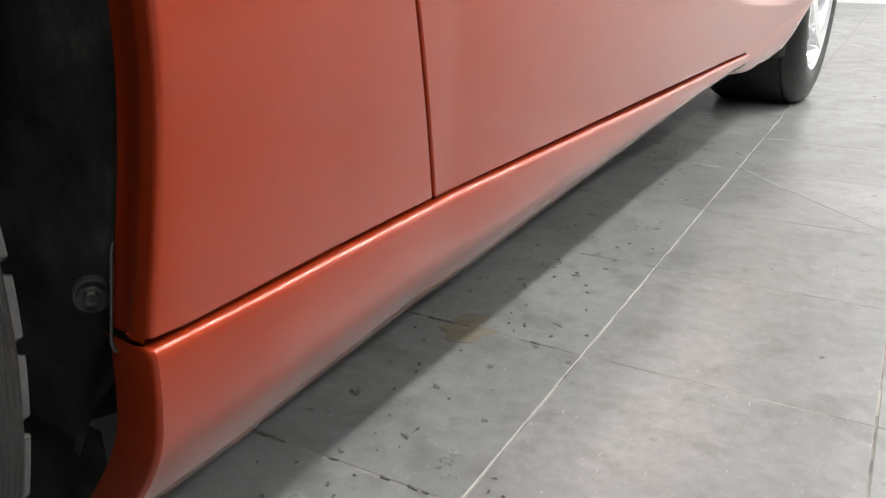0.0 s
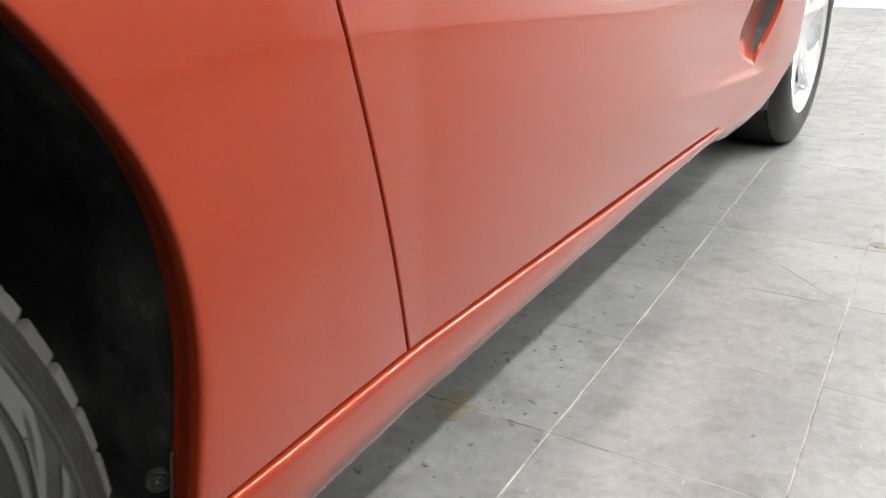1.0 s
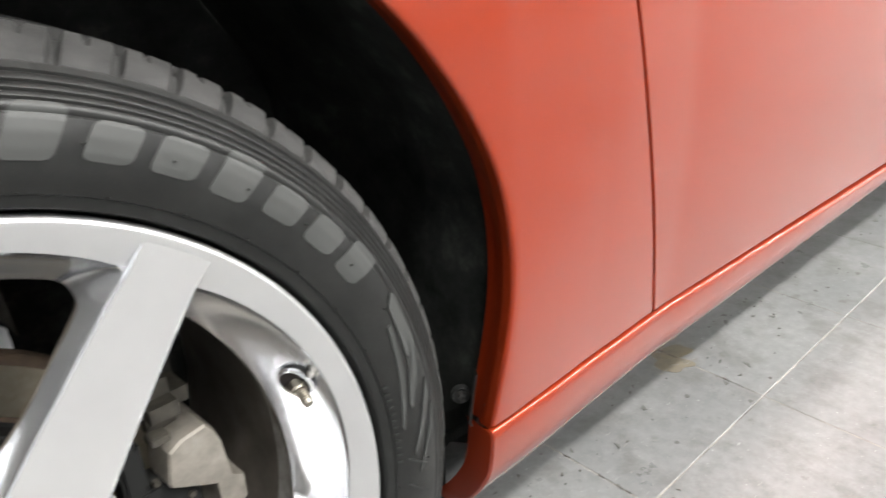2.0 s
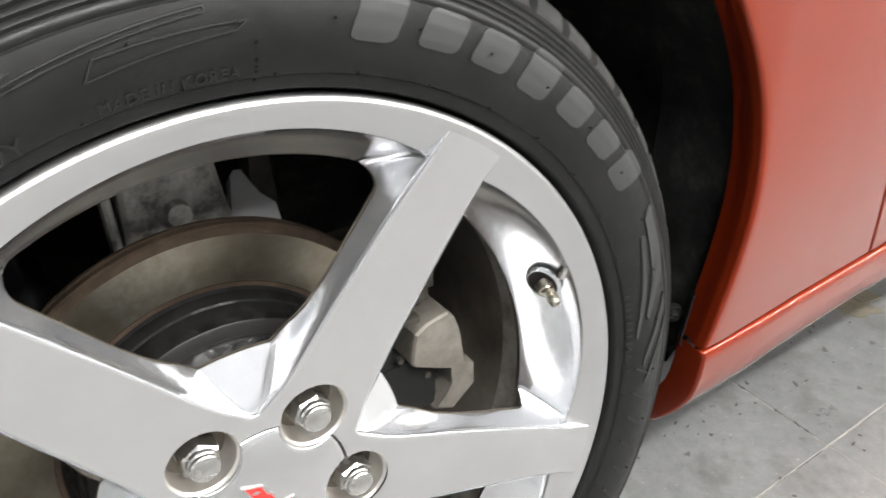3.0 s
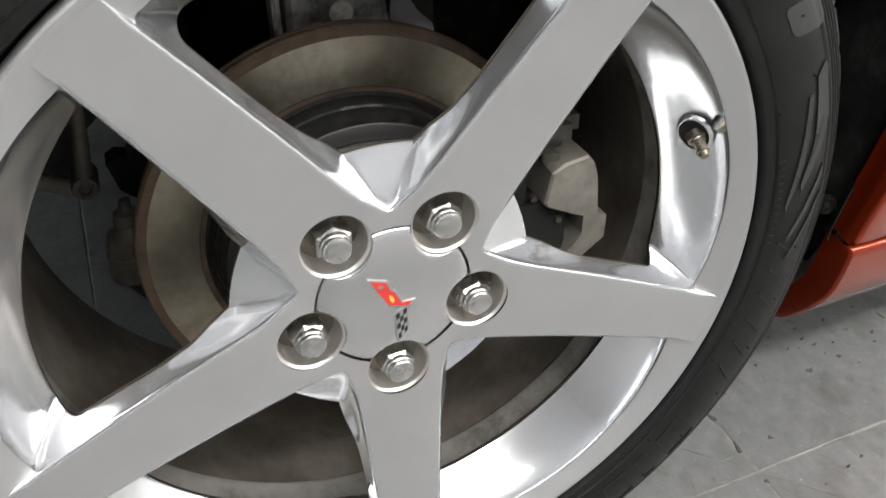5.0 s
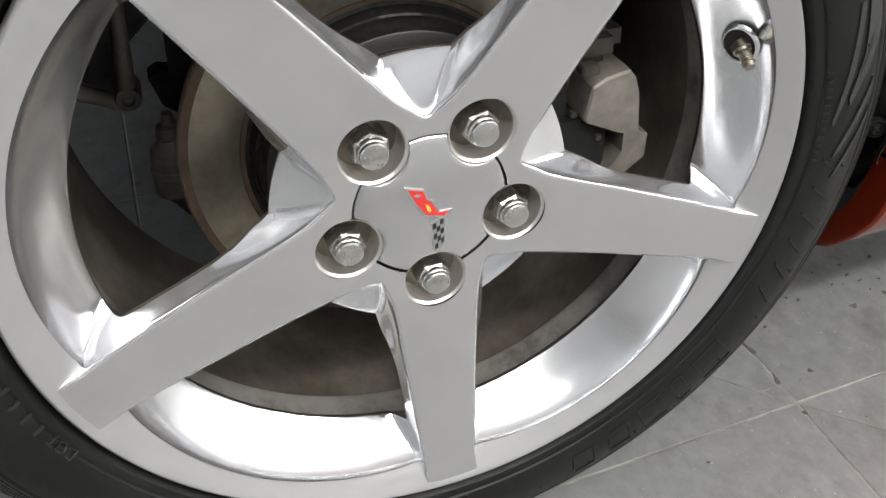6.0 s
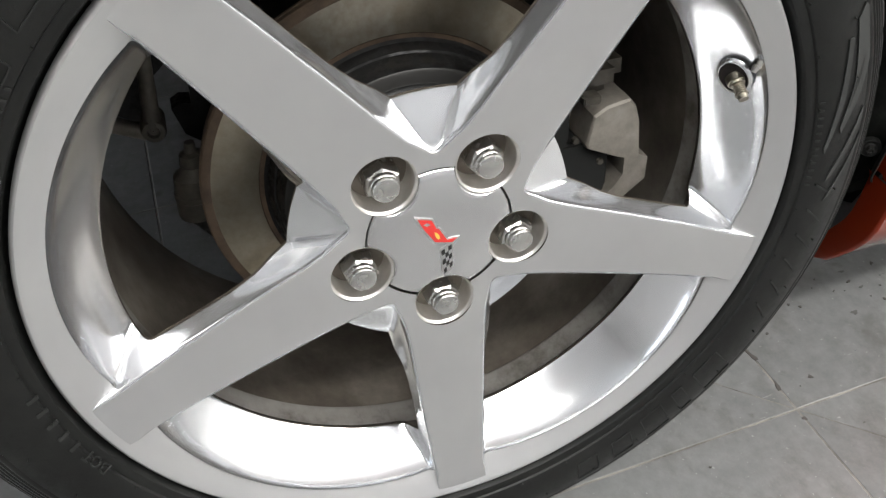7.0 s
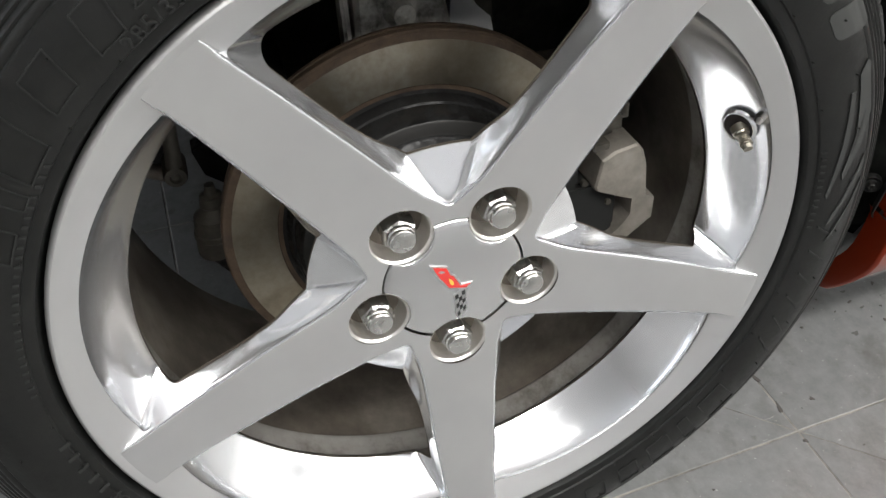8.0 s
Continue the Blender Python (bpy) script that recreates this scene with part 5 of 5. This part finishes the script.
plain_wheel("front_wheel", pose(-0.038, FRONT, 0.322, 0, -0.8, 0), 0.327, 0.233, 0.24)
plain_wheel("front_wheel", pose(2 * CX + 0.012, FRONT, 0.322, 0, 0.8, 180), 0.327, 0.233, 0.25)
plain_wheel("rear_wheel", pose(2 * CX, 0, RS, 0, 1.0, 180), 0.341, 0.2588, 0.275)

# ---------- floor ----------
GX, GY, GA, S = 0.0179, 0.3734, 1.54, 0.2974
bm = bmesh.new()
box(bm, x0 - 0.1, x1 + 0.1, y0 - 0.1, y1 + 0.1, -0.08, -0.0005)
floor = tagged(part("floor", bm, GROUT), "slate-grey square floor tiles with pale joints", "floor", kind="structure")
JOINT = 0.0012
ca, sa = math.cos(radians(GA)), math.sin(radians(GA))


def tile_mesh(name, pts):
    """A tile with rounded edges from its outline, in its own coordinates."""
    bm = bmesh.new()
    c = Vector((sum(p[0] for p in pts) / len(pts), sum(p[1] for p in pts) / len(pts)))
    loops = []
    for k, z in ((0.0, -0.004), (0.0, -0.0009), (0.0008, 0.0)):
        loops.append([((c.x + (p[0] - c.x) * (1 - k / 0.1)), (c.y + (p[1] - c.y) * (1 - k / 0.1)), z) for p in pts])
    rows = strip(bm, loops)
    bm.faces.new(rows[-1])
    return mesh_from(name, bm, TILE, 20)


h = S / 2 - JOINT / 2
TILE_MESH = tile_mesh("tile", [(-h, -h), (h, -h), (h, h), (-h, h)])
HALF_A = tile_mesh("tile", [(-h, -h + 0.0007), (h - 0.0007, h), (-h, h)])
HALF_B = tile_mesh("tile", [(-h + 0.0007, -h), (h, -h), (h, h - 0.0007)])
HALF_C = tile_mesh("tile", [(-h, -h), (h - 0.0007, -h), (-h, h - 0.0007)])
HALF_D = tile_mesh("tile", [(-h + 0.0007, h), (h, -h + 0.0007), (h, h)])
far = bmesh.new()
for i in range(-18, 16):
    for j in range(-16, 22):
        u, v = (i + 0.5) * S, (j + 0.5) * S
        x, y = GX + u * ca - v * sa, GY + u * sa + v * ca
        if not (x0 - 0.15 < x < x1 + 0.15 and y0 - 0.15 < y < y1 + 0.15):
            continue
        near = -4 <= i <= 4 and -4 <= j <= 17
        if not near:
            vs = [far.verts.new((x + a * ca - b * sa, y + a * sa + b * ca, 0.0)) for a, b in ((-h, -h), (h, -h), (h, h), (-h, h))]
            far.faces.new(vs)
            continue
        kinds = [TILE_MESH]
        if (i, j) in ((-1, -1), (0, 0)):
            kinds = [HALF_A, HALF_B]
        if (i, j) == (0, 4):
            kinds = [HALF_C, HALF_D]
        for me in kinds:
            ob = new("tile", me)
            ob.parent = floor
            ob.matrix_basis = pose(x, y, 0, random.uniform(-0.03, 0.03), random.uniform(-0.03, 0.03), GA)
tagged(part("far_tiles", far, TILE, floor), "slate-grey tiles farther off", kind="stuff")


# ---------- dirt on the floor ----------
def blob(bm, x, y, r, stretch, turn, z=0.0009, n=22):
    pts = []
    ph = [random.uniform(0, 6.28) for _ in range(4)]
    for k in range(n):
        a = 2 * math.pi * k / n
        rr = r * (0.85 + 0.25 * math.sin(a + ph[0]) * math.sin(2 * a + ph[1]) + 0.14 * math.sin(3 * a + ph[2]) + 0.08 * math.sin(5 * a + ph[3]))
        u, v = rr * math.cos(a) * stretch, rr * math.sin(a) / stretch
        pts.append((x + u * math.cos(turn) - v * math.sin(turn), y + u * math.sin(turn) + v * math.cos(turn)))
    rows = strip(bm, [[(a, b, z - 0.0008) for a, b in pts], [(a, b, z) for a, b in pts]])
    bm.faces.new(rows[-1])


random.seed(5)
bm = bmesh.new()
for k in range(110):
    x = random.gauss(-0.12, 0.07)
    y = random.uniform(0.35, 2.1)
    if x > 0.12 or x < -0.4:
        continue
    blob(bm, x, y, random.choice((0.0007, 0.0010, 0.0014, 0.0018, 0.0026)), random.uniform(1.0, 1.6), random.uniform(0, 3), 0.0009 + 0.000006 * k)
for k in range(26):
    blob(bm, random.uniform(-0.12, 0.16), random.uniform(0.22, 0.75), random.choice((0.0007, 0.0010, 0.0014, 0.0020)), random.uniform(1.1, 1.9), random.uniform(0, 3), 0.0017 + 0.000006 * k)
for j in (0, 1, 2):
    for k in range(8):
        u = -random.uniform(0.03, 0.26)
        blob(bm, GX + u * ca - (j * S) * sa, GY + u * sa + j * S * ca, random.uniform(0.002, 0.005), 2.0, radians(GA) + random.uniform(-0.3, 0.3))
tagged(part("floor_dirt", bm, DIRT), "scattered black flecks of dirt on the tiles", "dirt", kind="stuff")
bm = bmesh.new()
for (x, y, r, s, t) in ((-0.140, 0.950, 0.030, 1.15, 0.4), (-0.150, 0.975, 0.024, 1.3, 1.2)):
    blob(bm, x, y, r, s, t, 0.0006 + 0.01 * (y - 0.95), 40)
tagged(part("floor_stain", bm, STAIN), "dried yellow-brown stain at a tile joint", "stain", kind="stuff")
bm = bmesh.new()
left, right = [], []
for k in range(24):
    f = k / 23
    x = -0.118 - 0.022 * f + 0.0035 * math.sin(9 * f) + 0.0015 * math.sin(31 * f)
    y = 0.985 - 0.085 * f + 0.003 * math.sin(13 * f + 1)
    wd = 0.0007 * (1 + 0.5 * math.sin(17 * f))
    left.append((x - wd, y, 0.0010))
    right.append((x + wd, y - wd, 0.0010))
strip(bm, [left, right], False)
tagged(part("stain_edge", bm, GROUT), "thin pale dried edge of the stain", "stain", kind="stuff")
bm = bmesh.new()
for k in range(46):
    x, y = random.gauss(-0.15, 0.06), random.uniform(0.45, 2.0)
    if -0.35 < x < 0.03:
        blob(bm, x, y, random.uniform(0.002, 0.006), random.uniform(1.0, 1.7), random.uniform(0, 3), 0.0003 + 0.000012 * k, 18)
tagged(part("floor_smudge", bm, SMUDGE), "faint dark smudges on the tiles beside the sill", "smudge", kind="stuff")
bm = bmesh.new()
blob(bm, 0.300, 1.905, 0.022, 1.2, 0.5, 0.0012, 24)
tagged(part("tile_chip", bm, GROUT), "pale chip broken out of a floor tile", "chip", kind="stuff")
